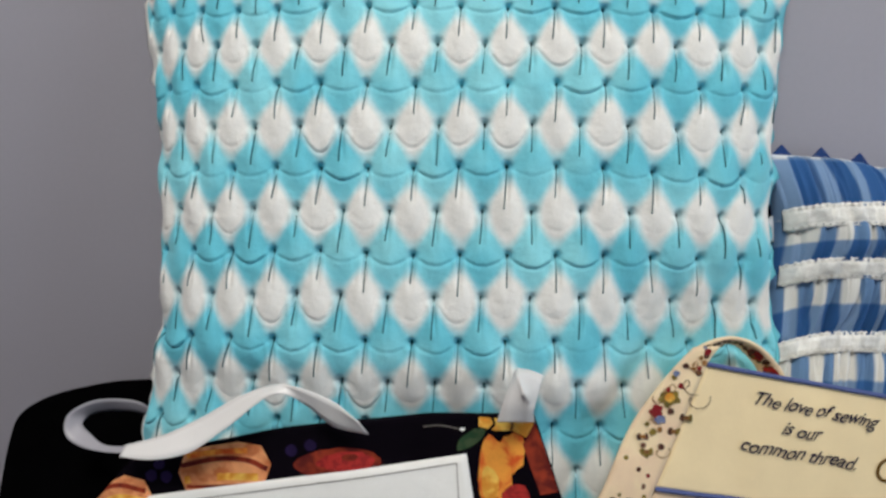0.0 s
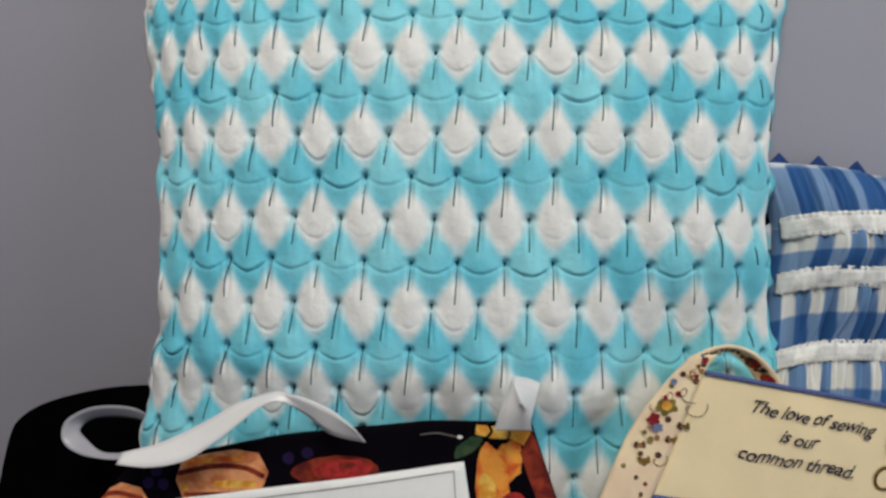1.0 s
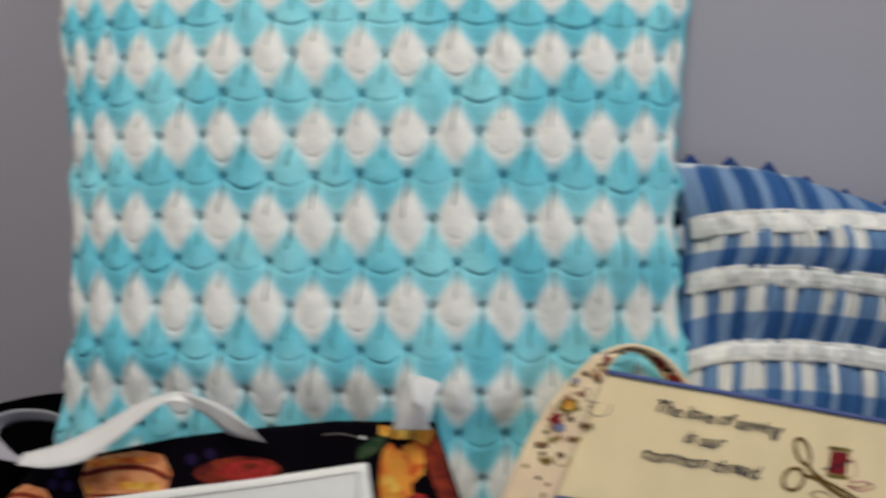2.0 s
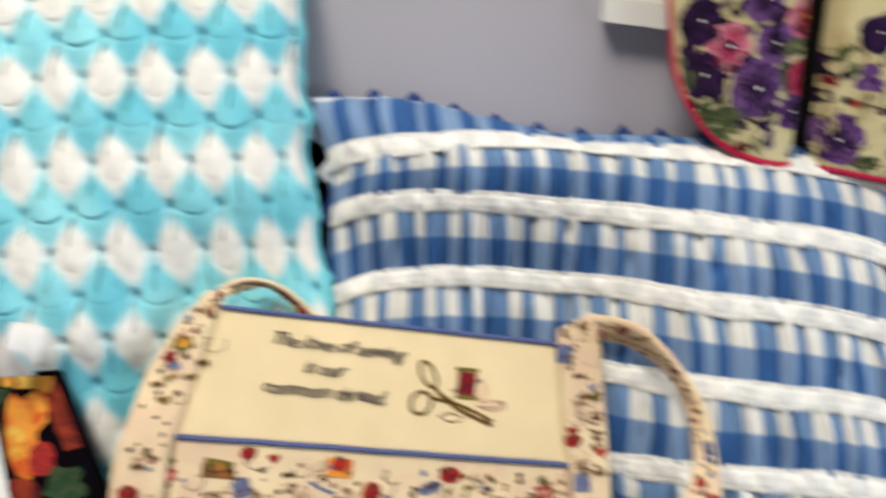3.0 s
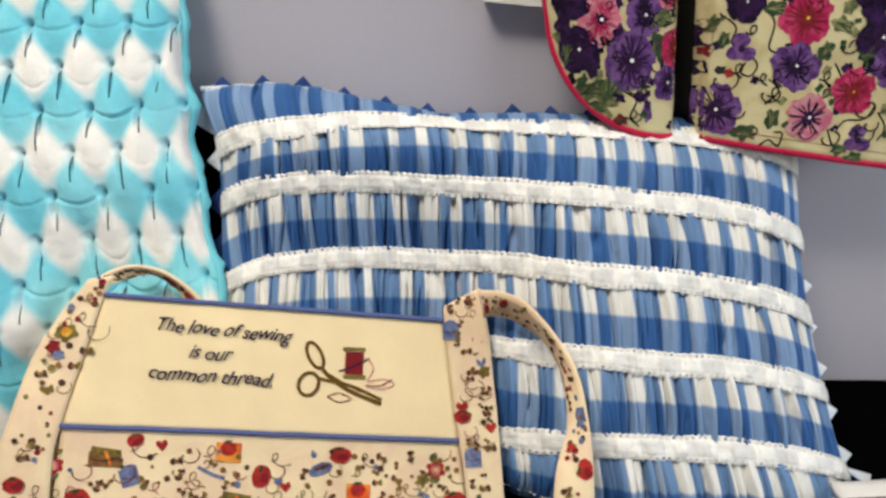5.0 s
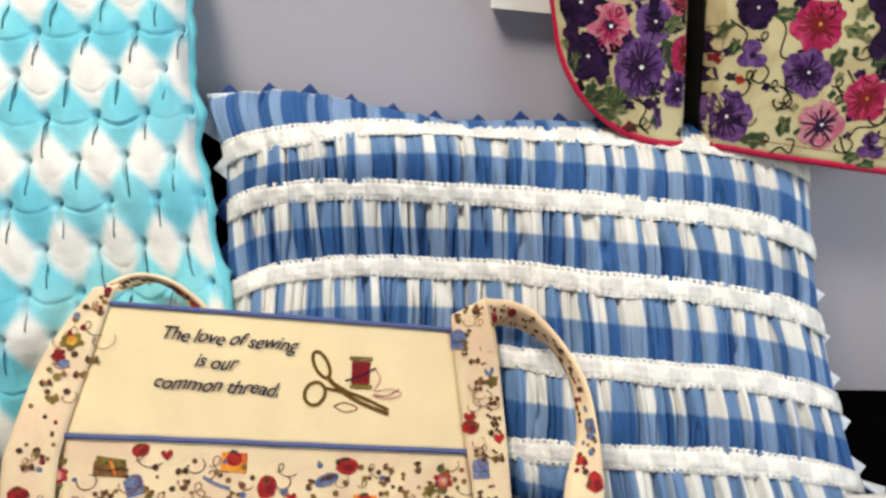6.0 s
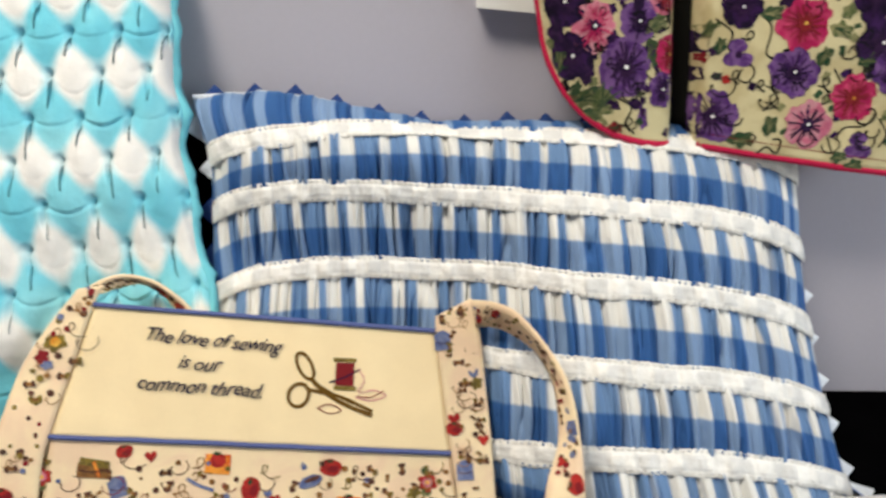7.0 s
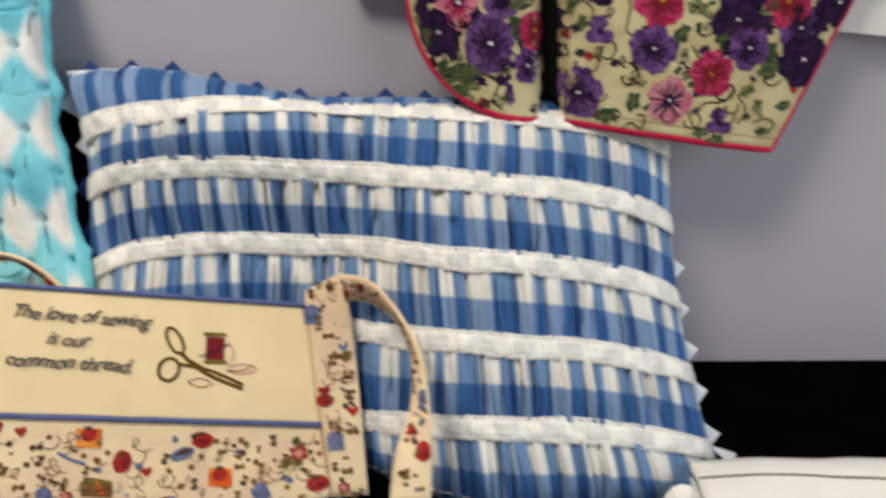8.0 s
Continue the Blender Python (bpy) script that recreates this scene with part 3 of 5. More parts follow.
def lace_band(k):
    a, b = [], []
    n = 360
    for i in range(n + 1):
        s = 0.004 + 0.992 * i / n
        wob = 0.006 * noise.noise((s * 9, k * 3.3, 1.0))
        sc = 0.0035 * abs(math.sin(s * 330 + k)) + 0.003 * random.random()
        half = 0.0225 + 0.004 * noise.noise((s * 15, k * 1.7, 9.0))
        for lst, sign in ((a, -1), (b, 1)):
            t = min(0.995, max(0.0, band_at(k, s) + wob + sign * (half + sc)))
            u, v = bl_outline(s, t)
            d = bl_height(s, t, False) + 0.0040 + 0.0014 * noise.noise((s * 60, k, sign))
            lst.append(BL.at(u, v, d))

    def fn(q, r, lift=0.0):
        i = round(q * n)
        woven = 0.0009 * ease(4 * math.sin(q * 150 + k)) * ease(3 - abs(2 * r - 1) * 5)
        bulge = 0.0005 * math.sin(math.pi * r) + woven * 1.2 + 0.0004 * math.cos(r * 6 * math.pi) + 0.0009 * noise.noise((q * 90, r * 3, k)) * math.sin(math.pi * r)
        return a[i].lerp(b[i], r) + BL.n * (bulge + lift)
    return sheet(fn, n, 8, lambda q, r: fn(q, r, -0.0012), lambda q, r: (q * 15 + k * 0.37, r))


for k in range(len(BANDS)):
    part("lace_band", lace_band(k), LACE, blue, "white ribbon-threaded lace band")


def edge_point(p, out, along, size, fold):
    """A folded triangle of cloth that sticks out of the seam."""
    bm = bmesh.new()
    nrm = along.cross(out).normalized()
    if nrm.dot(BL.n) < 0:
        nrm = -nrm
    a, b, c = p - along * size, p + along * size, p + out * size * 1.05 + nrm * fold
    mid = p + out * size * 0.35 + nrm * 0.0022
    f = [bm.verts.new(q + nrm * 0.0010) for q in (a, b, c)] + [bm.verts.new(mid)]
    r = [bm.verts.new(q - nrm * 0.0010) for q in (a, b, c)]
    for x, y in ((0, 1), (1, 2), (2, 0)):
        bm.faces.new((f[x], f[y], f[3]))
        bm.faces.new((f[y], f[x], r[x], r[y]))
    bm.faces.new((r[2], r[1], r[0]))
    return bm


def rim(s, t):
    u, v = bl_outline(s, t)
    return BL.at(u, v, 0.025 * slouch(s) * (1 - t) ** 2 - 0.001)


for k in range(14):
    s = 0.035 + k * 0.0685
    d = (rim(s + 0.01, 1) - rim(s - 0.01, 1)).normalized()
    part("edge_point", edge_point(rim(s, 1) - BL.u * 0.002, BL.u.copy(), d, 0.0098 + random.uniform(-0.0012, 0.001), -0.002 + random.uniform(-0.002, 0.002)), NAVY, blue, "", False)
for k in range(9):
    t = 0.06 + k * 0.105
    for side in (0, 1):
        if side and k > 5:
            continue
        d = (rim(side, min(1, t + 0.02)) - rim(side, max(0, t - 0.02))).normalized()
        out = BL.r * (1 if side else -1)
        mat = (PALE if k < 6 else MIDBLUE) if side else (PALE if k in (7, 8) else NAVY)
        part("edge_point", edge_point(rim(side, t), out, d, 0.0095 + random.uniform(-0.001, 0.001), random.uniform(-0.002, 0.003)), mat, blue, "pale folded edge point" if mat is PALE else "", False)
cord = bmesh.new()
tube(cord, [rim(i / 60, 1.0) + BL.n * 0.003 - BL.u * 0.001 for i in range(61)], 0.0016)
part("piping", cord, PALE, blue, "thin white piping along the top seam")

# ---- sewing tote ----
BG = Plane((-0.09, -0.13, 0.1), 9, 24, ((0.0013, 1.0097, 0.0086, -0.1280, -0.0732, -0.0005), (0.0007, 0.0019, 1.0048, -0.0004, -0.1278, -0.0719)))
TL, TR, LL, LR = (-0.0998, 0.0451), (0.1003, 0.0142), (-0.1272, -0.0290), (0.1042, -0.0604)


def bg_surface(u, v, lift=0.0):
    h = 0.0020 * noise.noise((u * 40 + v * 6, v * 4, 1.0)) + 0.0022 * noise.noise((u * 16, v * 9, 3.0)) + 0.0012 * noise.noise((u * 45, v * 20, 6.0))
    return BG.at(u, v, 0.008 + h + lift)


def quad_sheet(surface, a, b, c, d, nx, ny, lift, thick=0.0012):
    """A thick cloth piece on a surface; corners a (bottom left), b (bottom right), c (top right), d (top left)."""
    def uvp(s, t):
        x = [(1 - t) * ((1 - s) * p + s * q) + t * ((1 - s) * w + s * r) for p, q, r, w in zip(a, b, c, d)]
        return x
    return sheet(lambda s, t: surface(*uvp(s, t), lift), nx, ny, lambda s, t: surface(*uvp(s, t), lift - thick))


tote = thing("tote_bag", BG.at(-0.02, -0.108), "cream sewing-print tote bag with embroidered panel and blue piping", "bag")
L_OUT = [(-0.1082, 0.0549), (-0.1252, 0.0350), (-0.1423, 0.0094), (-0.1563, -0.0261), (-0.1634, -0.0485), (-0.168, -0.106)]
L_IN = [(-0.093, 0.0560), (-0.0998, 0.0451), (-0.1100, 0.0180), (-0.1272, -0.0290), (-0.1330, -0.0500), (-0.1400, -0.106)]
R_IN = [(0.1008, 0.0230), (0.1003, 0.0142), (0.1018, -0.0200), (0.1042, -0.0604), (0.1055, -0.0750), (0.1070, -0.106)]
R_OUT = [(0.1238, 0.0327), (0.1275, 0.0089), (0.1285, -0.0200), (0.1292, -0.0414), (0.1295, -0.0700), (0.1297, -0.106)]


def strip_sheet(inner, outer, lift):
    a = [bg_surface(p.x, p.y, lift) for p in curve_points([(x, y, 0) for x, y in inner], 6)]
    b = [bg_surface(p.x, p.y, lift) for p in curve_points([(x, y, 0) for x, y in outer], 6)]
    return band(a, b, 0.0014, 8)


def bag_back(s, t, deep=0.022):
    u = -0.160 + 0.286 * s
    v = -0.106 + (0.146 - 0.035 * s) * t
    u = u + 0.045 * t * (1 - s)
    return BG.at(u, v, -deep * math.sin(math.pi * s) ** 0.5 - 0.001)


part("back_panel", sheet(lambda s, t: bag_back(s, t, 0.0), 30, 16, bag_back), PRINT, tote)
part("lower_panel", quad_sheet(bg_surface, (-0.140, -0.106), (0.107, -0.106), (0.1042, -0.0604), (-0.1272, -0.0290), 60, 20, 0.0), PRINT, tote, "peach cotton printed with sewing notions")
cream_panel = part("cream_panel", quad_sheet(bg_surface, LL, LR, TR, TL, 60, 24, 0.0006), CREAM, tote, "plain cream panel")
side_l = part("side_band", strip_sheet(L_IN, L_OUT, 0.0012), PRINT, tote)
side_r = part("side_band", strip_sheet(R_OUT, R_IN, 0.0012), PRINT, tote)
for ends in ((LL, LR), (TL, TR)):
    bm = bmesh.new()
    pts = [bg_surface(ends[0][0] + (ends[1][0] - ends[0][0]) * i / 50, ends[0][1] + (ends[1][1] - ends[0][1]) * i / 50, 0.0014) for i in range(51)]
    tube(bm, pts, 0.0016)
    part("piping", bm, PIPING, tote, "navy blue piping")


def bgp(u, v, d=0.0):
    return BG.at(u, v, d)


STRAP_L = (curve_points([bgp(-0.1066, 0.0541, 0.006), bgp(-0.0949, 0.0592, 0.006), bgp(-0.0817, 0.0608, 0.005), bgp(-0.0654, 0.0552, 0.003), bgp(-0.0493, 0.0404, 0.000), bgp(-0.044, 0.028, -0.002)], 8),
           curve_points([bgp(-0.0960, 0.0510, 0.005), bgp(-0.0902, 0.0540, -0.002), bgp(-0.0786, 0.0559, -0.008), bgp(-0.0673, 0.0490, -0.010), bgp(-0.0594, 0.0390, -0.010), bgp(-0.056, 0.028, -0.010)], 8))
handle_l = part("handle", band(*STRAP_L, 0.0018, 4), PRINT, tote)
STRAP_R = (curve_points([bgp(0.1227, 0.0318, 0.014), bgp(0.1358, 0.0296, 0.032), bgp(0.1479, 0.0220, 0.044), bgp(0.1615, 0.0018, 0.056), bgp(0.1684, -0.0169, 0.066), bgp(0.1703, -0.0405, 0.074), bgp(0.1695, -0.0632, 0.080), bgp(0.1666, -0.0882, 0.084)], 8),
           curve_points([bgp(0.1257, 0.0148, 0.012), bgp(0.1330, 0.0150, 0.014), bgp(0.1432, 0.0118, 0.020), bgp(0.1575, -0.0002, 0.034), bgp(0.1633, -0.0189, 0.052), bgp(0.1600, -0.0431, 0.068), bgp(0.1502, -0.0617, 0.078), bgp(0.1447, -0.0862, 0.083)], 8))
handle_r = part("handle", band(*STRAP_R, 0.0018, 4), PRINT, tote)

# embroidery
def embroidered(text, u, v, size, turn, parent):
    cu = bpy.data.curves.new("lettering", "FONT")
    cu.body, cu.size, cu.shear, cu.offset, cu.resolution_u, cu.space_character = text, size, 0.42, 0.00008, 4, 0.94
    tmp = new("lettering_source", cu)
    bpy.context.view_layer.update()
    me = bpy.data.meshes.new_from_object(tmp.evaluated_get(bpy.context.evaluated_depsgraph_get()))
    bm = bmesh.new()
    bm.from_mesh(me)
    bpy.data.objects.remove(tmp)
    bpy.data.meshes.remove(me)
    ca, sa = math.cos(radians(turn)), math.sin(radians(turn))
    for w in bm.verts:
        x, y = w.co.x, w.co.y
        y += 0.0006 * math.sin(x * 320 + len(text))
        w.co = bg_surface(u + x * ca - y * sa, v + x * sa + y * ca, 0.0021)
    return part("lettering", bm, INK, parent, "navy embroidered lettering")


embroidered("The love of sewing", -0.0730, 0.0225, 0.0112, -10.0, cream_panel)
embroidered("is our", -0.0540, 0.0045, 0.0112, -9.5, cream_panel)
embroidered("common thread.", -0.0785, -0.0055, 0.0116, -9.0, cream_panel)
emb = Print(lambda u, v, l: bg_surface(u, v, 0.0009 + l), [GOLD, MAROON, OLIVE, INK, PINK])


def ring(u, v, ru, rv, turn, width, mat):
    ca, sa = math.cos(radians(turn)), math.sin(radians(turn))
    emb.stroke([(u + ru * math.cos(a) * ca - rv * math.sin(a) * sa, v + ru * math.cos(a) * sa + rv * math.sin(a) * ca) for a in [k * math.pi / 4 for k in range(9)]], width, mat)


ring(0.0205, -0.0005, 0.0040, 0.0085, 22, 0.0019, GOLD)
ring(0.0155, -0.0175, 0.0060, 0.0070, -30, 0.0020, GOLD)
emb.stroke([(0.0235, -0.008), (0.029, -0.015), (0.040, -0.024), (0.058, -0.0335)], 0.0024, GOLD)
emb.stroke([(0.0215, -0.0145), (0.029, -0.017), (0.042, -0.0215), (0.0585, -0.0310)], 0.0019, GOLD)
emb.stroke([(0.027, -0.012), (0.036, -0.0185), (0.047, -0.025)], 0.0012, GOLD)
emb.quad(0.0435, -0.0075, 0.0055, 0.0068, MAROON, -7)
emb.quad(0.0442, 0.0010, 0.0068, 0.0012, OLIVE, -7)
emb.quad(0.0430, -0.0158, 0.0066, 0.0012, OLIVE, -7)
emb.stroke([(0.034, -0.0115), (0.044, -0.009), (0.053, -0.005)], 0.0009, INK)
emb.stroke([(0.052, -0.005), (0.055, -0.012), (0.051, -0.019), (0.060, -0.0185), (0.067, -0.0225), (0.058, -0.0245), (0.049, -0.0215)], 0.0006, PINK)
emb.stroke([(0.050, -0.021), (0.058, -0.0225), (0.066, -0.0195)], 0.0006, MAROON)
emb.stroke([(0.026, -0.0260), (0.033, -0.0245), (0.040, -0.0285), (0.033, -0.0300), (0.026, -0.0260)], 0.0006, MAROON)
emb.done("embroidery", cream_panel, "embroidered gold scissors and maroon thread spool")

# printed sewing notions
NOTIONS = [RED, BROWN, DARK, OLIVE, ORANGE, SLATE, GREEN, LEAFG, MAROON, PINK, YELLOW]


def tomato(p, u, v, q=1.0, turn=0):
    p.disc(u, v, 0.0062 * q, 0.0048 * q, RED, turn)
    p.disc(u + 0.0015 * q, v - 0.001 * q, 0.003 * q, 0.0018 * q, MAROON, turn, lift=0.0005)
    p.disc(u, v + 0.0036 * q, 0.0026 * q, 0.0012 * q, GREEN, turn, 5, 0.5, lift=0.0006)


def basket(p, u, v, q=1.0, turn=-8):
    p.quad(u, v, 0.0092 * q, 0.0042 * q, BROWN, turn)
    p.quad(u + 0.001, v + 0.0045 * q, 0.0085 * q, 0.0022 * q, OLIVE, turn - 6, 0.0004)
    p.quad(u + 0.002, v + 0.001, 0.0009 * q, 0.0045 * q, ORANGE, turn + 25, 0.0006)
    p.stroke([(u - 0.008 * q, v + 0.001), (u, v - 0.0005), (u + 0.009 * q, v + 0.0005)], 0.0008, DARK, 0.0006)


def thimble(p, u, v, q=1.0, turn=0):
    p.quad(u, v, 0.0050 * q, 0.0050 * q, SLATE, turn)
    p.disc(u, v + 0.004 * q, 0.004 * q, 0.003 * q, SLATE, turn)
    p.stroke([(u - 0.004 * q, v), (u, v - 0.001 * q), (u + 0.004 * q, v)], 0.0005, DARK, 0.0006)


def rosette(p, u, v, q=1.0, turn=0):
    p.disc(u - 0.001, v - 0.0055 * q, 0.003 * q, 0.0025 * q, LEAFG, 20)
    p.disc(u, v, 0.0062 * q, 0.0062 * q, RED, turn, 6, 0.35)
    p.disc(u, v, 0.0028 * q, 0.0028 * q, PINK, turn, lift=0.0006)
    p.disc(u, v, 0.0012 * q, 0.0012 * q, YELLOW, turn, lift=0.0008, sides=8)
    p.disc(u - 0.001, v + 0.007 * q, 0.0025 * q, 0.0022 * q, GREEN, 60)


def cushion_pin(p, u, v, q=1.0, turn=-8):
    p.quad(u, v, 0.0070 * q, 0.0055 * q, ORANGE, turn)
    p.disc(u, v + 0.002 * q, 0.0045 * q, 0.0042 * q, RED, 0, lift=0.0005)
    p.disc(u, v + 0.006 * q, 0.003 * q, 0.0014 * q, GREEN, 0, 5, 0.5, lift=0.0006)


def spool(p, u, v, q=1.0, turn=0, mat=DARK):
    ca, sa = math.cos(radians(turn)), math.sin(radians(turn))
    for d in (-1, 1):
        p.disc(u + ca * 0.0021 * q * d, v + sa * 0.0021 * q * d, 0.0016 * q, 0.0024 * q, random.choice((mat, DARK, OLIVE)), turn + random.uniform(-25, 25), 3, 0.2, sides=10, rough=0.15)
    p.disc(u, v, 0.0018 * q, 0.0011 * q, BROWN, turn, lift=0.0005, sides=8)


def heart(p, u, v, q=1.0, mat=RED):
    p.poly([(u, v - 0.0035 * q), (u + 0.0032 * q, v), (u + 0.0026 * q, v + 0.0024 * q), (u + 0.0008 * q, v + 0.0022 * q), (u, v + 0.001 * q),
            (u - 0.0014 * q, v + 0.0024 * q), (u - 0.003 * q, v + 0.0016 * q), (u - 0.003 * q, v)], mat)


def buttons(p, u, v, q=1.0, mat=DARK):
    p.disc(u, v, 0.0022 * q, 0.0022 * q, mat, sides=10)


def bobbin(p, u, v, q=1.0, mat=SLATE, turn=15):
    p.disc(u, v, 0.0075 * q, 0.0036 * q, mat, turn)
    p.disc(u + 0.001, v + 0.0012, 0.005 * q, 0.0014 * q, SLATE if mat is not SLATE else DARK, turn, lift=0.0005)
    p.curl(u + 0.008 * q, v - 0.003 * q, 0.006 * q, DARK, 1.0, 0.0004)


notions = Print(lambda u, v, l: bg_surface(u, v, 0.0002 + l), NOTIONS)
rosette(notions, -0.1326, -0.0515)
basket(notions, -0.1041, -0.0509)
thimble(notions, -0.0907, -0.0622, 1.05, 12)
tomato(notions, -0.1211, -0.0718, 1.15)
tomato(notions, -0.0864, -0.0415, 0.8, 10)
heart(notions, -0.0719, -0.0456, 1.1)
cushion_pin(notions, -0.0341, -0.0540, 1.05)
basket(notions, -0.0319, -0.0850)
notions.stroke([(-0.0520, -0.0605), (-0.0450, -0.0655), (-0.0375, -0.0690)], 0.0020, SLATE)
tomato(notions, -0.0156, -0.0697, 1.15, 70)
tomato(notions, 0.0315, -0.0620, 1.05, -5)
bobbin(notions, 0.0192, -0.0690, 1.0)
cushion_pin(notions, 0.0406, -0.0856, 1.0)
rosette(notions, 0.0887, -0.0765, 1.05)
notions.disc(0.0800, -0.082, 0.0055, 0.004, OLIVE, 20, 5, 0.4)
thimble(notions, -0.0622, -0.0860, 0.9, -10)
rosette(notions, -0.050, -0.0865, 0.7)
tomato(notions, 0.0990, -0.0960, 1.1)
thimble(notions, 0.0640, -0.0980, 1.0, 20)
bobbin(notions, -0.0985, -0.0830, 0.9, SLATE)
tomato(notions, 0.0080, -0.0980, 1.0, 15)
bobbin(notions, -0.0150, -0.0980, 0.9, OLIVE)
heart(notions, -0.0020, -0.0770, 1.0, RED)
heart(notions, -0.0060, -0.0735, 0.8, SLATE)
for u, v in ((-0.0640, -0.0560), (0.0560, -0.0660), (0.0740, -0.0670), (-0.0625, -0.0640), (-0.109, -0.066), (0.064, -0.080), (-0.120, -0.0895), (-0.075, -0.078), (0.0250, -0.0880), (0.050, -0.098)):
    spool(notions, u, v, 1.0, random.choice((0, 60, -40, 90)))
for k in range(26):
    u = random.uniform(-0.132, 0.103)
    spool(notions, u, random.uniform(-0.103, -0.040 - 0.135 * (u + 0.127)), random.uniform(0.7, 1.0), random.choice((0, 60, -40, 90)))
for k in range(150):
    u = random.uniform(-0.135, 0.105)
    v = random.uniform(-0.105, -0.034 - 0.135 * (u + 0.127) - 0.004)
    if k % 3:
        buttons(notions, u, v, random.uniform(0.4, 0.95), random.choice((DARK, BROWN, OLIVE, SLATE, BROWN)))
    else:
        notions.curl(u, v, random.uniform(0.005, 0.011), random.choice((BROWN, DARK, MAROON, OLIVE)), random.random() * 6, 0.00055)
notions.done("sewing_print", tote, "small printed pincushions, thimbles, buttons and thread curls")

bandprint = Print(lambda u, v, l: bg_surface(u, v, 0.0021 + l), NOTIONS)
for fn, u, v, q in ((heart, -0.1419, -0.0224, 1.1), (buttons, -0.1378, -0.0290, 0.9), (buttons, -0.1345, -0.0275, 0.8), (heart, 0.1075, -0.0395, 1.2), (tomato, 0.1075, -0.0455, 0.85), (heart, 0.1246, -0.0535, 1.1),
                    (buttons, 0.1200, -0.0500, 0.8), (thimble, 0.1120, -0.0718, 1.0), (spool, 0.1235, -0.066, 1.0), (thimble, 0.1040, 0.0073, 1.0), (spool, 0.1190, 0.006, 1.0), (buttons, 0.1160, 0.0245, 1.2), (spool, 0.1130, -0.0060, 1.0),
                    (spool, 0.1215, -0.0010, 0.9), (spool, 0.1180, -0.0900, 1.0), (rosette, 0.1150, -0.1000, 0.7),
                    (spool, -0.1365, 0.0020, 1.0), (spool, -0.1335, -0.0070, 1.1), (spool, -0.1180, 0.0050, 1.0), (spool, -0.1110, 0.0130, 1.1), (buttons, -0.1050, 0.0400, 0.9), (buttons, -0.1010, 0.0500, 0.8),
                    (buttons, -0.1130, 0.0440, 0.8), (spool, -0.1480, -0.0450, 1.0), (tomato, -0.1540, -0.0600, 1.0), (spool, -0.1470, -0.0850, 1.0), (buttons, -0.1520, -0.0350, 0.8), (buttons, -0.1400, -0.0400, 0.7)):
    fn(bandprint, u, v, q)
bandprint.disc(-0.1215, 0.0245, 0.0075, 0.0058, OLIVE, 10, 5, 0.35)
bandprint.disc(-0.1215, 0.0250, 0.0030, 0.0028, YELLOW, 0, lift=0.0005)
bandprint.disc(-0.1290, 0.0170, 0.0045, 0.0045, MAROON, 0, 5, 0.3)
bandprint.disc(-0.1265, 0.0120, 0.0040, 0.0030, SLATE, 0, 5, 0.3)
bandprint.disc(0.1230, -0.0195, 0.0042, 0.0045, OLIVE, 0, 5, 0.3)
bandprint.disc(0.1215, -0.0125, 0.0030, 0.0035, SLATE, 0)
for u, v in ((-0.1110, 0.0320), (-0.1060, 0.0230), (0.1150, -0.0300), (0.1170, -0.0600), (-0.1410, -0.0650)):
    bandprint.curl(u, v, 0.009, DARK, random.random() * 6, 0.0005)
for k in range(96):
    side, f = k % 2, random.random()
    x = f * (len(L_IN) - 1)
    i = min(int(x), len(L_IN) - 2)
    inner, outer = ((L_IN, L_OUT), (R_IN, R_OUT))[side]
    q = random.uniform(0.15, 0.85)
    a = [m + (n - m) * (x - i) for m, n in zip(inner[i], inner[i + 1])]
    c = [m + (n - m) * (x - i) for m, n in zip(outer[i], outer[i + 1])]
    u, v = [m + (n - m) * q for m, n in zip(a, c)]
    if k % 5 == 0:
        bandprint.curl(u, v, 0.006, BROWN, random.random() * 6, 0.0005)
    else:
        spool(bandprint, u, v, random.uniform(0.5, 0.9), random.choice((0, 60, -40, 90))) if k % 2 else buttons(bandprint, u, v, random.uniform(0.5, 1.0), random.choice((DARK, BROWN, OLIVE, SLATE, MAROON)))
bandprint.done("sewing_print", side_l, "small printed pincushions, thimbles, buttons and thread curls")


def on_strap(ob_edges, k, f, lift):
    a, b = ob_edges
    x = k * (len(a) - 1)
    i = min(int(x), len(a) - 2)
    p = a[i].lerp(a[i + 1], x - i)
    q = b[i].lerp(b[i + 1], x - i)
    nrm = (a[i + 1] - a[i]).cross(b[i] - a[i]).normalized()
    if nrm.y > 0:
        nrm = -nrm
    return p.lerp(q, f) + nrm * (0.0012 + lift)


LEN_R, WID_R = 0.20, 0.022
strap_print = Print(lambda u, v, l: on_strap(STRAP_R, min(0.999, max(0, u / LEN_R)), min(0.98, max(0.02, v / WID_R)), l), NOTIONS)
for fn, u, v, q in ((tomato, 0.010, 0.015, 0.9), (tomato, 0.034, 0.008, 0.9), (spool, 0.022, 0.008, 0.9), (spool, 0.052, 0.010, 0.9), (buttons, 0.066, 0.012, 0.9), (spool, 0.082, 0.006, 0.9), (buttons, 0.092, 0.014, 1.0), (spool, 0.106, 0.012, 0.9), (buttons, 0.116, 0.008, 0.9),
                    (thimble, 0.138, 0.005, 0.9), (spool, 0.132, 0.016, 0.9), (heart, 0.158, 0.016, 1.1), (buttons, 0.166, 0.011, 0.9), (tomato, 0.172, 0.005, 1.0), (spool, 0.185, 0.014, 0.9)):
    fn(strap_print, u, v, q)
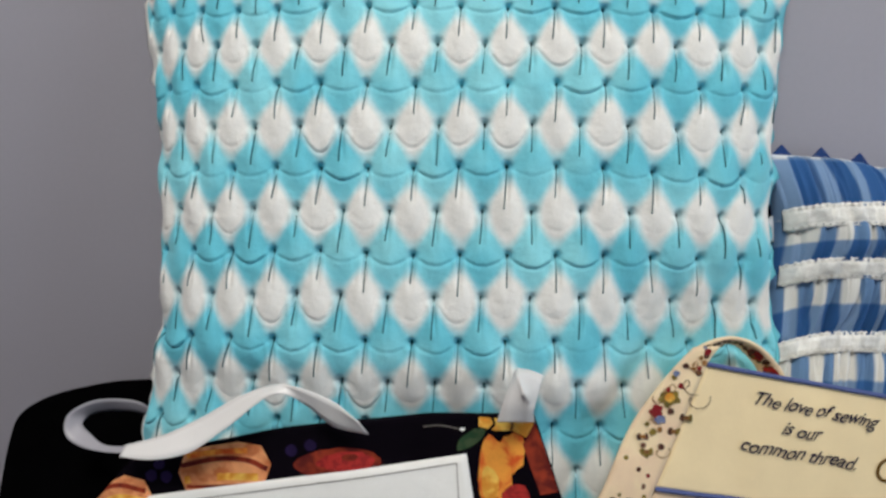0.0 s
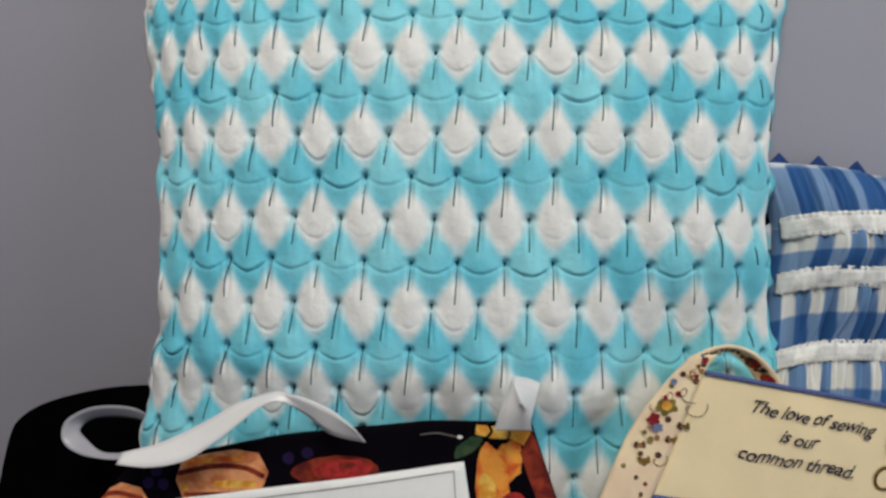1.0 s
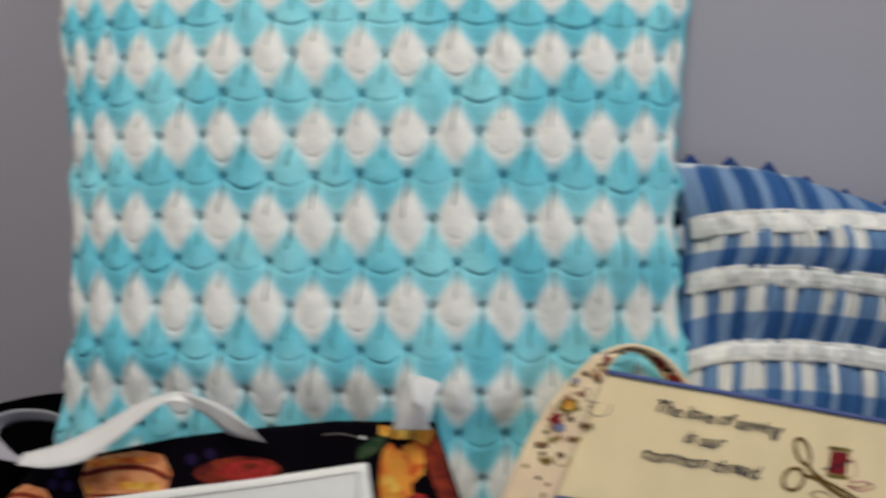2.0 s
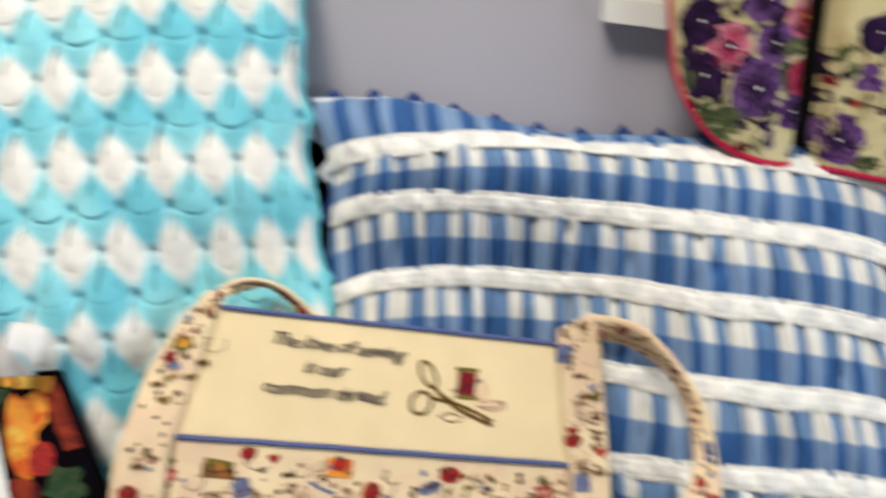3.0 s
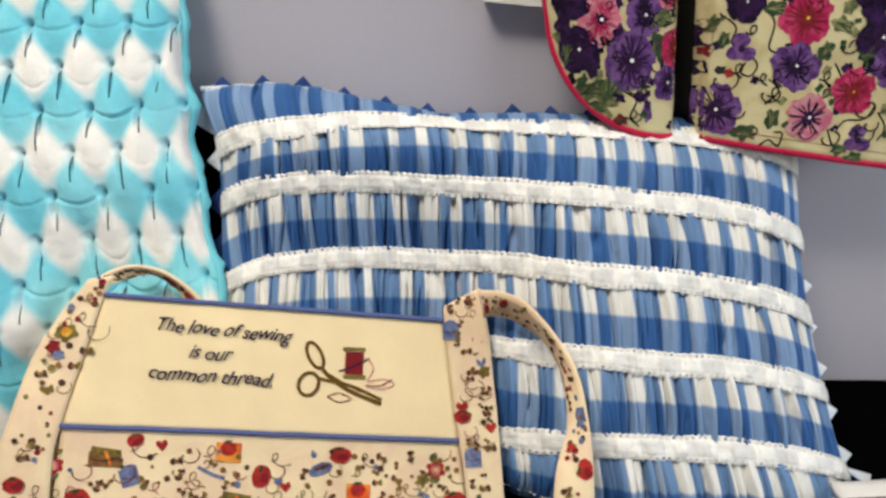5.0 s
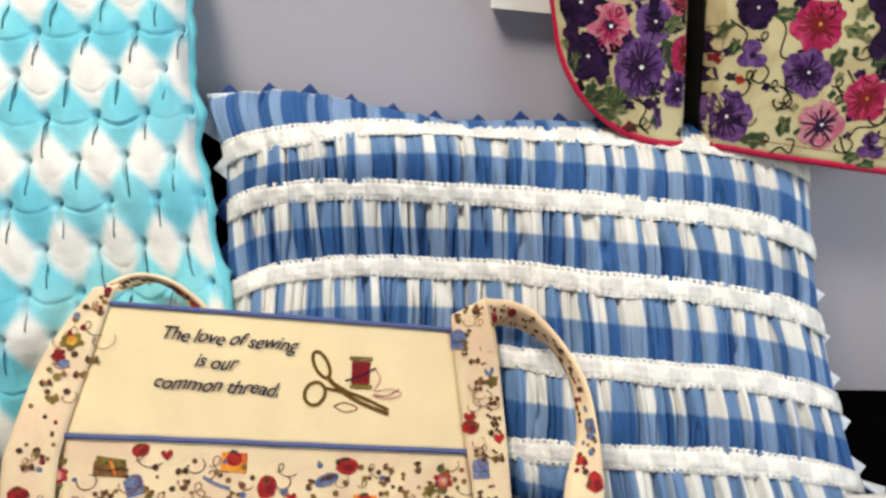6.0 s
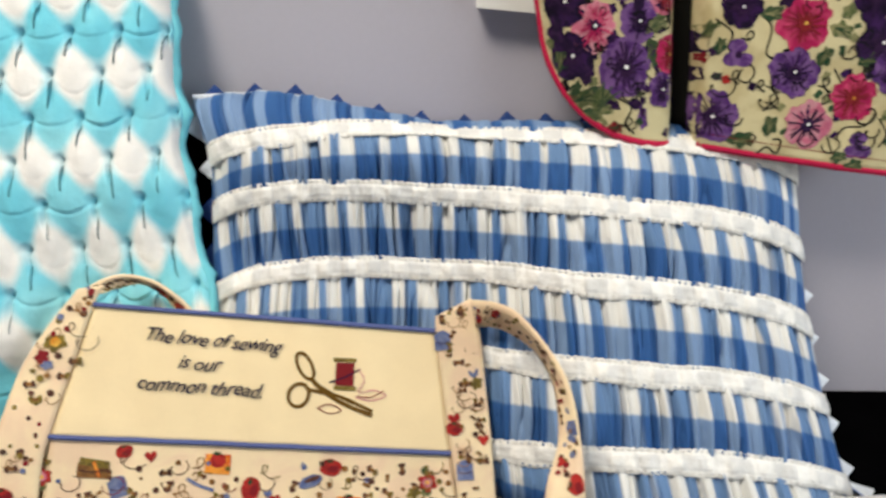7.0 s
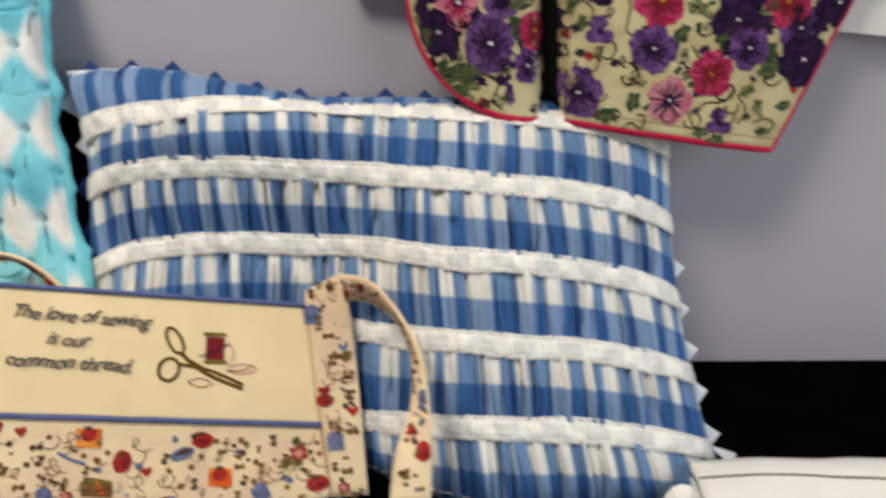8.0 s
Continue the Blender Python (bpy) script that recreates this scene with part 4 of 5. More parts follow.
for k in range(64):
    buttons(strap_print, random.uniform(0.004, 0.195), random.uniform(0.003, 0.019), random.uniform(0.5, 1.1), random.choice((DARK, BROWN, OLIVE, SLATE, MAROON)))
strap_print.done("sewing_print", handle_r, "small printed sewing notions")
left_print = Print(lambda u, v, l: on_strap(STRAP_L, min(0.999, max(0, u / 0.08)), min(0.98, max(0.02, v / 0.012)), l), NOTIONS)
for k in range(30):
    (buttons, spool)[k % 2](left_print, 0.004 + 0.0024 * k, random.uniform(0.002, 0.010), random.uniform(0.6, 1.0))
tomato(left_print, 0.050, 0.006, 0.9)
tomato(left_print, 0.064, 0.005, 0.8)
left_print.done("sewing_print", handle_l, "small printed sewing notions")

# ---- floral bag against the wall ----
FL = Plane((0.2, -0.032, 0.24), 0, 3, ((-0.0006, 0.9820, -0.0324), (-0.0065, -0.0124, 1.0048)))


def fl_left_pt(s, t):
    """Curved left gusset: s across, t up."""
    bottom = 0.056 + (-0.024 - 0.056) * math.sqrt(max(0, 1 - (1 - s) ** 2.4))
    u0 = -0.124 + 0.0865 * s
    lowest = bottom
    top = 0.20
    u = u0 - 0.02 * t * (1 - s) + 0.002 * s
    return u, lowest + (top - lowest) * t


def fl_left(s, t, lift=0.0):
    u, v = fl_left_pt(s, t)
    d = 0.006 + 0.012 * math.sin(math.pi * min(1, s * 1.0)) ** 0.7 - 0.030 * ease((s - 0.86) / 0.14) + 0.0015 * wave(u, v, 40, 2)
    return FL.at(u, v, d + lift)


def fl_right_pt(s, t):
    bu, bv = -0.033 + 0.140 * s, -0.024 - 0.023 * s
    tu, tv = -0.030 + 0.245 * s, 0.20
    return bu + (tu - bu) * t, bv + (tv - bv) * t


def fl_right(s, t, lift=0.0):
    u, v = fl_right_pt(s, t)
    d = 0.004 + 0.010 * math.sin(math.pi * min(1.0, s * 0.9 + 0.1)) ** 0.6 - 0.026 * ease(1 - s / 0.05) + 0.0016 * wave(u, v, 36, 5)
    return FL.at(u, v, d + lift)


floral = thing("floral_bag", FL.at(0.02, -0.03, -0.03), "quilted cream bag with purple and pink flowers, hung on the wall", "bag")
gusset = part("gusset_panel", sheet(fl_left, 40, 60, lambda s, t: fl_left(s, t, -0.006)), FLORAL, floral)
front = part("front_panel", sheet(fl_right, 60, 60, lambda s, t: fl_right(s, t, -0.006)), FLORAL, floral)
part("back_panel", sheet(lambda s, t: FL.at(-0.100 + 0.225 * s + 0.03 * (s - 0.5) * t, 0.0 + 0.19 * t, -0.014), 12, 12,
                         lambda s, t: Vector((FL.at(-0.100 + 0.225 * s + 0.03 * (s - 0.5) * t, 0.0 + 0.19 * t).x, -0.0005, FL.at(0, 0.0 + 0.19 * t).z))), FLORAL, floral)
# black strip painted as the deep shade between gusset and front
part("crease_shade", sheet(lambda s, t: FL.at(-0.0445 + 0.0145 * s, -0.0200 + 0.215 * t, -0.008 - 0.006 * math.sin(math.pi * s)), 6, 20,
                        lambda s, t: FL.at(-0.0445 + 0.0145 * s, -0.0200 + 0.215 * t, -0.0235)), VINE_AND_SHADE, floral, "black strip that paints the shade in the bag's side fold")
for fn in (fl_left, fl_right):
    bm = bmesh.new()
    path = [fn(i / 60, 0.0, -0.002) for i in range(61)]
    if fn is fl_left:
        path = [fn(0.0, 0.25 - 0.25 * i / 12, -0.002) for i in range(12)] + path
    else:
        path += [fn(1.0, 0.4 * i / 12, -0.002) for i in range(1, 13)]
    tube(bm, path, 0.0026, 8)
    part("binding", bm, CRIMSON, floral, "crimson bias binding")

FLOWERS = [PURPLE, VIOLET, PLUM, MAGENTA, PINK, GREEN, LEAFG, VINE_AND_SHADE, WHITECLOTH, MAROON, RED, YELLOW]


def surface_by_uv(pt, fn):
    """Turns plane coordinates into places on a panel."""
    def found(u, v, lift):
        s, t = 0.5, 0.3
        for _ in range(14):
            a, b = pt(s, t)
            da, db = pt(min(1, s + 1e-3), t), pt(s, min(1, t + 1e-3))
            j11, j21 = (da[0] - a) / 1e-3, (da[1] - b) / 1e-3
            j12, j22 = (db[0] - a) / 1e-3, (db[1] - b) / 1e-3
            det = j11 * j22 - j12 * j21
            if abs(det) < 1e-9:
                break
            e, f = u - a, v - b
            s = min(0.998, max(0.002, s + (e * j22 - f * j12) / det))
            t = min(0.998, max(0.001, t + (f * j11 - e * j21) / det))
        return fn(s, t, lift)
    return found


def pansy(p, u, v, q, petal, heart_mat, squash=1.0, turn=0):
    """Five broad ruffled petals, streaks towards the middle and a dark eye."""
    q *= 0.98
    for k in range(5):
        a = radians(turn + 72 * k + 18 + random.uniform(-8, 8))
        w = q * random.uniform(0.9, 1.15)
        p.disc(u + 0.0060 * q * squash * math.cos(a), v + 0.0060 * q * math.sin(a), 0.0064 * w * squash, 0.0066 * w, petal, math.degrees(a), 7, 0.10, sides=21, rough=0.10)
    for k in range(24):
        a = radians(turn + 15 * k + random.uniform(-8, 8))
        far = random.uniform(0.0055, 0.0105) * q
        p.stroke([(u + 0.002 * q * squash * math.cos(a), v + 0.002 * q * math.sin(a)), (u + far * squash * math.cos(a + 0.1), v + far * math.sin(a + 0.1))], random.uniform(0.0004, 0.0009) * q, heart_mat, 0.0007, 2)
    p.disc(u, v, 0.0040 * q * squash, 0.0042 * q, PLUM if heart_mat is not MAROON else MAROON, turn, 7, 0.4, lift=0.0009, sides=21)
    p.disc(u + 0.0005, v + 0.0003, 0.0008 * q, 0.0008 * q, YELLOW if heart_mat is MAROON else WHITECLOTH, lift=0.0013, sides=8)


def leaf(p, u, v, q, turn, mat=GREEN):
    """A jagged leaf with paler veins."""
    p.disc(u, v, 0.0078 * q, 0.0056 * q, mat, turn, 5, 0.30, sides=20, rough=0.14)
    ca, sa = math.cos(radians(turn)), math.sin(radians(turn))
    for d in (-0.6, 0.0, 0.6):
        p.stroke([(u - 0.005 * q * ca, v - 0.005 * q * sa), (u + 0.001 * q * ca - d * 0.002 * q * sa, v + 0.001 * q * sa + d * 0.002 * q * ca),
                  (u + 0.006 * q * (ca - d * sa), v + 0.006 * q * (sa + d * ca))], 0.0007 * q, LEAFG if mat is GREEN else GREEN, 0.0006, 2)


def vine(p, pts):
    p.stroke(pts, 0.0011, VINE_AND_SHADE, 0.0002, 5)


fr_print = Print(surface_by_uv(fl_right_pt, fl_right), FLOWERS)
for pts in ([(-0.020, 0.05), (-0.010, 0.042), (-0.012, 0.033), (-0.004, 0.028), (0.004, 0.020), (0.000, 0.013), (-0.006, 0.016), (-0.003, 0.021)],
            [(0.002, 0.055), (0.012, 0.045), (0.010, 0.030), (0.016, 0.026)], [(0.010, -0.004), (0.018, 0.004), (0.014, 0.010), (0.020, 0.015)],
            [(0.008, -0.030), (0.014, -0.026), (0.020, -0.030), (0.022, -0.022), (0.017, -0.021)], [(0.045, 0.010), (0.050, 0.004), (0.055, 0.010), (0.050, 0.020)],
            [(0.055, -0.022), (0.060, -0.015), (0.072, -0.014), (0.078, -0.006)], [(0.050, -0.020), (0.054, -0.030), (0.060, -0.034)],
            [(0.080, -0.010), (0.086, -0.020), (0.082, -0.028)], [(0.092, -0.028), (0.100, -0.026), (0.106, -0.030), (0.102, -0.036)]):
    vine(fr_print, pts)
for u, v, q, turn, m in ((0.0147, -0.0130, 0.9, 80, GREEN), (-0.0010, -0.0217, 1.0, 10, GREEN), (0.0435, 0.0270, 0.9, 60, GREEN), (0.0684, 0.0246, 0.8, 20, GREEN), (0.0678, -0.0381, 0.8, 0, GREEN), (0.058, -0.033, 0.7, 10, GREEN),
                         (-0.0167, 0.0348, 0.7, 80, GREEN), (0.0935, -0.0178, 0.7, 80, LEAFG), (0.0860, -0.0080, 0.8, 30, LEAFG), (0.0980, 0.0050, 1.1, 20, LEAFG), (0.1107, -0.0180, 0.7, 10, GREEN), (0.095, 0.040, 1.0, 40, LEAFG),
                         (0.052, 0.042, 0.9, -20, LEAFG), (0.012, 0.052, 0.9, 0, GREEN), (-0.018, 0.017, 0.5, 0, PLUM), (-0.024, 0.044, 0.8, 50, LEAFG), (0.125, 0.052, 0.9, 30, LEAFG), (0.098, -0.034, 0.6, 0, GREEN)):
    leaf(fr_print, u, v, q, turn, m)
for u, v, q, a, b in ((-0.0198, -0.0071, 1.35, VIOLET, PLUM), (0.0370, -0.0125, 1.25, PINK, PLUM), (0.0267, 0.0185, 1.25, VIOLET, PURPLE), (0.0625, 0.0025, 1.2, MAGENTA, MAROON), (0.0305, 0.0460, 1.3, MAGENTA, MAROON),
                      (0.0760, 0.0340, 1.3, PURPLE, PLUM), (0.1193, 0.0096, 1.35, PURPLE, PLUM), (0.0845, 0.0175, 1.1, VIOLET, PURPLE), (0.1057, 0.0435, 1.3, MAGENTA, MAROON), (0.1150, 0.0283, 1.1, VIOLET, PLUM),
                      (0.1371, 0.0420, 1.2, PURPLE, PLUM), (-0.0050, 0.0560, 1.0, PURPLE, PLUM), (0.070, 0.060, 1.2, PURPLE, PLUM), (0.11, 0.07, 1.3, PINK, PLUM), (0.03, 0.085, 1.3, VIOLET, PLUM)):
    pansy(fr_print, u, v, q, a, b, 1.0, random.uniform(0, 72))
# flower parts; the plum ones by the crease also paint its shade
for u, v, q, m in ((-0.030, 0.000, 1.1, PLUM), (-0.029, 0.018, 0.8, PLUM), (-0.028, 0.036, 1.0, PURPLE), (-0.026, 0.028, 0.5, MAROON), (-0.031, -0.014, 1.0, PURPLE), (0.092, 0.030, 1.2, PLUM), (0.098, 0.015, 1.0, GREEN), (0.088, 0.045, 1.0, PURPLE),
                   (0.128, 0.030, 1.0, PURPLE), (0.100, 0.055, 0.9, PLUM), (0.112, 0.000, 0.6, LEAFG), (0.020, 0.060, 0.8, PLUM), (0.055, 0.052, 0.7, LEAFG)):
    fr_print.disc(u, v, 0.0062 * q, 0.0075 * q, m, random.uniform(-40, 40), 5, 0.35, 0.0002)
for u, v in ((-0.0058, 0.0294), (0.0695, -0.0270)):
    for k in range(3):
        a = radians(100 + 110 * k)
        fr_print.disc(u + 0.004 * math.cos(a), v + 0.005 * math.sin(a), 0.0042, 0.0055, VIOLET, 90)
    fr_print.disc(u, v, 0.002, 0.002, PLUM, lift=0.0006)
for k in range(52):
    fr_print.disc(random.uniform(-0.025, 0.135), random.uniform(-0.030, 0.065), random.uniform(0.0016, 0.0040), random.uniform(0.0016, 0.0036), random.choice((GREEN, PLUM, GREEN, LEAFG, PURPLE, VINE_AND_SHADE)), random.uniform(0, 180), 4, 0.35, 0.0001, sides=12)
for k in range(30):
    fr_print.curl(random.uniform(-0.02, 0.125), random.uniform(-0.028, 0.06), random.uniform(0.006, 0.011), VINE_AND_SHADE, random.random() * 6, 0.0009)
for k in range(44):
    fr_print.disc(random.uniform(0.072, 0.150), random.uniform(0.008, 0.070), random.uniform(0.003, 0.0058), random.uniform(0.003, 0.0065), random.choice((PLUM, PURPLE, GREEN, PURPLE, VIOLET)), random.uniform(0, 180), 5, 0.4, 0.00015, sides=14)
fr_print.disc(-0.0125, 0.0150, 0.0028, 0.0030, RED, 20, 4, 0.2)
fr_print.disc(0.1160, -0.0080, 0.0022, 0.0030, RED, 20)
fr_print.stroke([(-0.030 + 0.139 * k / 8, -0.0165 - 0.0232 * k / 8) for k in range(9)], 0.0004, MAROON, 0.0004, 2)
fr_print.done("flower_print", front, "printed purple, magenta and pink flowers with dark vines")
fl_print = Print(surface_by_uv(fl_left_pt, fl_left), FLOWERS)
for pts in ([(-0.062, 0.028), (-0.060, 0.018), (-0.050, 0.014), (-0.052, 0.006)], [(-0.078, 0.006), (-0.070, 0.000), (-0.074, -0.010), (-0.068, -0.016)], [(-0.060, 0.055), (-0.050, 0.045), (-0.044, 0.050)]):
    vine(fl_print, pts)
for u, v, q, turn, m in ((-0.0868, 0.0047, 1.6, 60, LEAFG), (-0.1000, 0.0060, 1.2, 20, LEAFG), (-0.0960, -0.0050, 1.0, -30, GREEN), (-0.0590, 0.0330, 1.0, 70, GREEN), (-0.080, -0.012, 0.7, 0, MAROON), (-0.056, 0.048, 0.9, 40, LEAFG), (-0.113, 0.028, 0.9, 80, GREEN)):
    leaf(fl_print, u, v, q, turn, m)
for u, v, q, a, b, sq in ((-0.0740, 0.0240, 1.7, VIOLET, PLUM, 0.75), (-0.1060, 0.0310, 1.3, PURPLE, PLUM, 0.8), (-0.0925, 0.0480, 1.4, PINK, MAGENTA, 0.8), (-0.0660, 0.0500, 1.2, VIOLET, PURPLE, 0.8), (-0.0460, 0.0300, 1.2, MAGENTA, MAROON, 0.6),
                          (-0.0510, 0.0100, 1.1, VIOLET, PURPLE, 0.55), (-0.11, 0.062, 1.3, PURPLE, PLUM, 0.8), (-0.075, 0.075, 1.3, VIOLET, PLUM, 0.8), (-0.05, 0.065, 1.2, PINK, MAROON, 0.7)):
    pansy(fl_print, u, v, q, a, b, sq, random.uniform(0, 72))
# dark petals; those along the right edge also stand in for crease shade
for u, v, q, m in ((-0.040, 0.020, 1.0, PLUM), (-0.038, 0.000, 1.0, PLUM), (-0.040, -0.012, 0.9, PURPLE), (-0.036, 0.040, 1.1, PLUM), (-0.115, 0.045, 1.2, PLUM), (-0.098, 0.020, 0.9, PLUM), (-0.082, 0.040, 0.8, PURPLE), (-0.104, 0.012, 0.7, GREEN), (-0.066, 0.062, 0.9, PLUM)):
    fl_print.disc(u, v, 0.0050 * q, 0.0085 * q, m, random.uniform(-30, 30), 5, 0.35, 0.0002)
fl_print.disc(-0.0630, -0.0064, 0.0035, 0.0085, VIOLET, 5, 5, 0.3)
fl_print.disc(-0.0630, -0.0030, 0.0015, 0.0030, PLUM, 5, lift=0.0006)
for k in range(60):
    fl_print.disc(random.uniform(-0.118, -0.044), random.uniform(-0.018, 0.07), random.uniform(0.0020, 0.0050), random.uniform(0.0020, 0.0060), random.choice((GREEN, PLUM, PURPLE, LEAFG, PURPLE, VINE_AND_SHADE)), random.uniform(0, 180), 4, 0.35, 0.0001, sides=12)
for k in range(14):
    fl_print.curl(random.uniform(-0.09, -0.045), random.uniform(-0.015, 0.06), random.uniform(0.004, 0.008), VINE_AND_SHADE, random.random() * 6, 0.0008)
for k in range(44):
    fl_print.disc(random.uniform(-0.116, -0.042), random.uniform(0.000, 0.072), random.uniform(0.0025, 0.0050), random.uniform(0.003, 0.0065), random.choice((PLUM, PURPLE, GREEN, PLUM, VINE_AND_SHADE)), random.uniform(0, 180), 5, 0.4, 0.00015, sides=14)
fl_print.done("flower_print", gusset, "printed purple and pink flowers")

# white board behind the floral bag
bd = thing("notice_board", (0.25, 0.0, 0.30), "plain white board fixed to the wall", "board")


def board_pt(s, t, d):
    return Vector((0.036 + 0.62 * s + 0.003 * t, -d, 0.295 - 0.081 * s + 0.34 * t))


part("panel", sheet(lambda s, t: board_pt(s, t, 0.011), 8, 6, lambda s, t: board_pt(s, t, 0.0005)), WHITE_PAINT, bd, "", False)
part("lower_edge_strip", sheet(lambda s, t: board_pt(s, t * 0.045, 0.0145), 8, 2, lambda s, t: board_pt(s, t * 0.045, 0.0112)), WHITE_PAINT, bd, "", False)

# ---- fruit-print bag with ribbon ----
FR = Plane((-0.36, -0.165, 0.1), 4, 24, ((-0.0053, 1.0364, 0.0147, 0.1343, -0.3373, -0.0143), (0.0006, -0.0176, 1.0695, -0.0027, 0.1477, -0.3596)))


def fr_top(u):
    pts = [(-0.175, -0.034), (-0.158, -0.0297), (-0.1309, -0.0257), (-0.0812, -0.0115), (-0.0415, -0.0032), (0.0113, 0.0059), (0.0442, 0.0080), (0.08, 0.0114)]
    for (a, b), (c, d) in zip(pts, pts[1:]):
        if u <= c:
            return b + (d - b) * (u - a) / (c - a)
    return pts[-1][1]


def fr_pt(s, t):
    u_top = -0.160 + 0.232 * s
    u_bot = -0.215 + 0.335 * s
    top = fr_top(u_top)
    return u_bot + (u_top - u_bot) * t, -0.106 + (top + 0.106) * t


def fr_surf(s, t, lift=0.0):
    u, v = fr_pt(s, t)
    return FR.at(u, v, 0.002 + 0.003 * noise.noise((u * 14, v * 14, 9)) + lift)


fruit = thing("fruit_print_bag", FR.at(0, -0.106), "black fruit-print fabric bag with white panel and satin ribbon", "bag")
fruit_front = part("front_panel", sheet(fr_surf, 70, 36, lambda s, t: fr_surf(s, t, -0.004)), FRUITBLACK, fruit)
fuv = surface_by_uv(fr_pt, fr_surf)
part("back_panel", sheet(lambda s, t: fr_surf(s, t, -0.006), 30, 10, lambda s, t: fr_surf(s, 0.97 * t, -0.008 - 0.012 * math.sin(math.pi * s))), FRUITBLACK, fruit)
part("white_panel", sheet(lambda s, t: fuv(-0.150 + 0.1844 * s + (0.02 * s - 0.03 * (1 - s)) * (1 - t), -0.100 + (0.0455 + 0.040 * s) * t, 0.0009), 40, 16,
                          lambda s, t: fuv(-0.150 + 0.1844 * s + (0.02 * s - 0.03 * (1 - s)) * (1 - t), -0.100 + (0.0455 + 0.040 * s) * t, -0.0003)), WHITECLOTH, fruit, "plain white cotton panel with a thin stitched line")
FRUITS = [WHITECLOTH, PEACH, YELLOW, ORANGE, RUST, RED, GRAPE, GREEN, SEAM_AND_HIGHLIGHT, MAROON, FRUITBLACK, BROWN]
fp = Print(fuv, FRUITS)
fp.poly([(-0.134, -0.040), (-0.131, -0.027), (-0.115, -0.0225), (-0.100, -0.0190), (-0.086, -0.0200), (-0.079, -0.0300), (-0.082, -0.0420), (-0.105, -0.0470), (-0.128, -0.0500)], PEACH)
fp.stroke([(-0.133, -0.036), (-0.112, -0.030), (-0.094, -0.029), (-0.081, -0.033)], 0.0030, RUST, 0.0005)
fp.stroke([(-0.130, -0.030), (-0.112, -0.026), (-0.094, -0.0235)], 0.0032, ORANGE, 0.0005)
fp.stroke([(-0.130, -0.044), (-0.108, -0.040), (-0.086, -0.038)], 0.0042, YELLOW, 0.0004)
fp.stroke([(-0.128, -0.0475), (-0.106, -0.0450), (-0.084, -0.0415)], 0.0018, RUST, 0.0006)
fp.poly([(-0.192, -0.062), (-0.180, -0.049), (-0.166, -0.0440), (-0.154, -0.0460), (-0.147, -0.0550), (-0.150, -0.0680), (-0.176, -0.0720)], PEACH)
fp.stroke([(-0.186, -0.058), (-0.170, -0.050), (-0.152, -0.052)], 0.0026, RUST, 0.0005)
fp.stroke([(-0.184, -0.065), (-0.168, -0.057), (-0.150, -0.058)], 0.0040, YELLOW, 0.0004)
for u, v in ((-0.146, -0.036), (-0.141, -0.043), (-0.150, -0.043), (-0.068, -0.021), (-0.057, -0.017)):
    fp.disc(u, v, 0.0036, 0.0034, GRAPE, 0)
fp.disc(-0.0394, -0.0260, 0.026, 0.0095, RUST, 7, 3, 0.06, sides=28, rough=0.04)
fp.disc(-0.0350, -0.0245, 0.018, 0.0060, RED, 7, 3, 0.1, lift=0.0005, sides=24)
fp.disc(-0.0330, -0.0215, 0.005, 0.0020, RUST, 7, lift=0.0007)
fp.disc(0.0520, -0.0270, 0.0105, 0.024, ORANGE, 8, 2, 0.1)
fp.disc(0.0490, -0.0300, 0.0050, 0.010, YELLOW, 8, lift=0.0006)
fp.disc(0.0600, -0.0120, 0.0080, 0.012, ORANGE, -10)
fp.disc(0.0640, -0.0380, 0.0080, 0.010, RED, 0)
fp.poly([(0.0400, 0.0070), (0.0400, 0.0015), (0.0500, 0.0000), (0.0600, 0.0010), (0.0700, -0.0030), (0.0715, 0.0080), (0.0600, 0.0075), (0.0500, 0.0072)], YELLOW)
fp.poly([(0.0660, -0.0060), (0.0720, 0.0070), (0.0800, -0.0100), (0.0880, -0.0300), (0.0780, -0.0330), (0.0720, -0.0200)], RUST)
fp.stroke([(0.0470, 0.0080), (0.0490, 0.0040), (0.0460, 0.0000)], 0.0016, FRUITBLACK, 0.0008)
fp.stroke([(0.0585, 0.0075), (0.0595, 0.0040), (0.0585, 0.0010)], 0.0014, BROWN, 0.0008)
# grey stroke and white dot paint a highlight on the dark print
fp.stroke([(0.008, -0.001), (0.018, 0.0005), (0.030, -0.001)], 0.0007, SEAM_AND_HIGHLIGHT, 0.0005)
fp.disc(0.031, -0.0008, 0.0016, 0.0010, WHITECLOTH, 0, lift=0.0006, sides=8)
fp.disc(0.036, -0.006, 0.010, 0.004, GREEN, 40)
fp.disc(0.078, -0.052, 0.014, 0.013, GREEN, 20, 5, 0.3)
fp.disc(0.052, -0.062, 0.012, 0.014, RUST, 0)
fp.stroke([(0.0290 + 0.010 * (1 - k / 8), -0.094 + 0.0740 * k / 8) for k in range(9)], 0.0005, SEAM_AND_HIGHLIGHT, 0.0012, 2)
fp.stroke([(0.0290 - 0.172 * k / 8, -0.0200 - 0.0385 * k / 8) for k in range(9)], 0.0005, SEAM_AND_HIGHLIGHT, 0.0012, 2)
fp.done("fruit_print", fruit_front, "printed peaches, grapes and berries")


def ribbon(edge_pairs, mat, parent, label):
    a = curve_points([p for p, q in edge_pairs], 10)
    b = curve_points([q for p, q in edge_pairs], 10)
    return part("ribbon", band(a, b, 0.0006, 4), mat, parent, label)


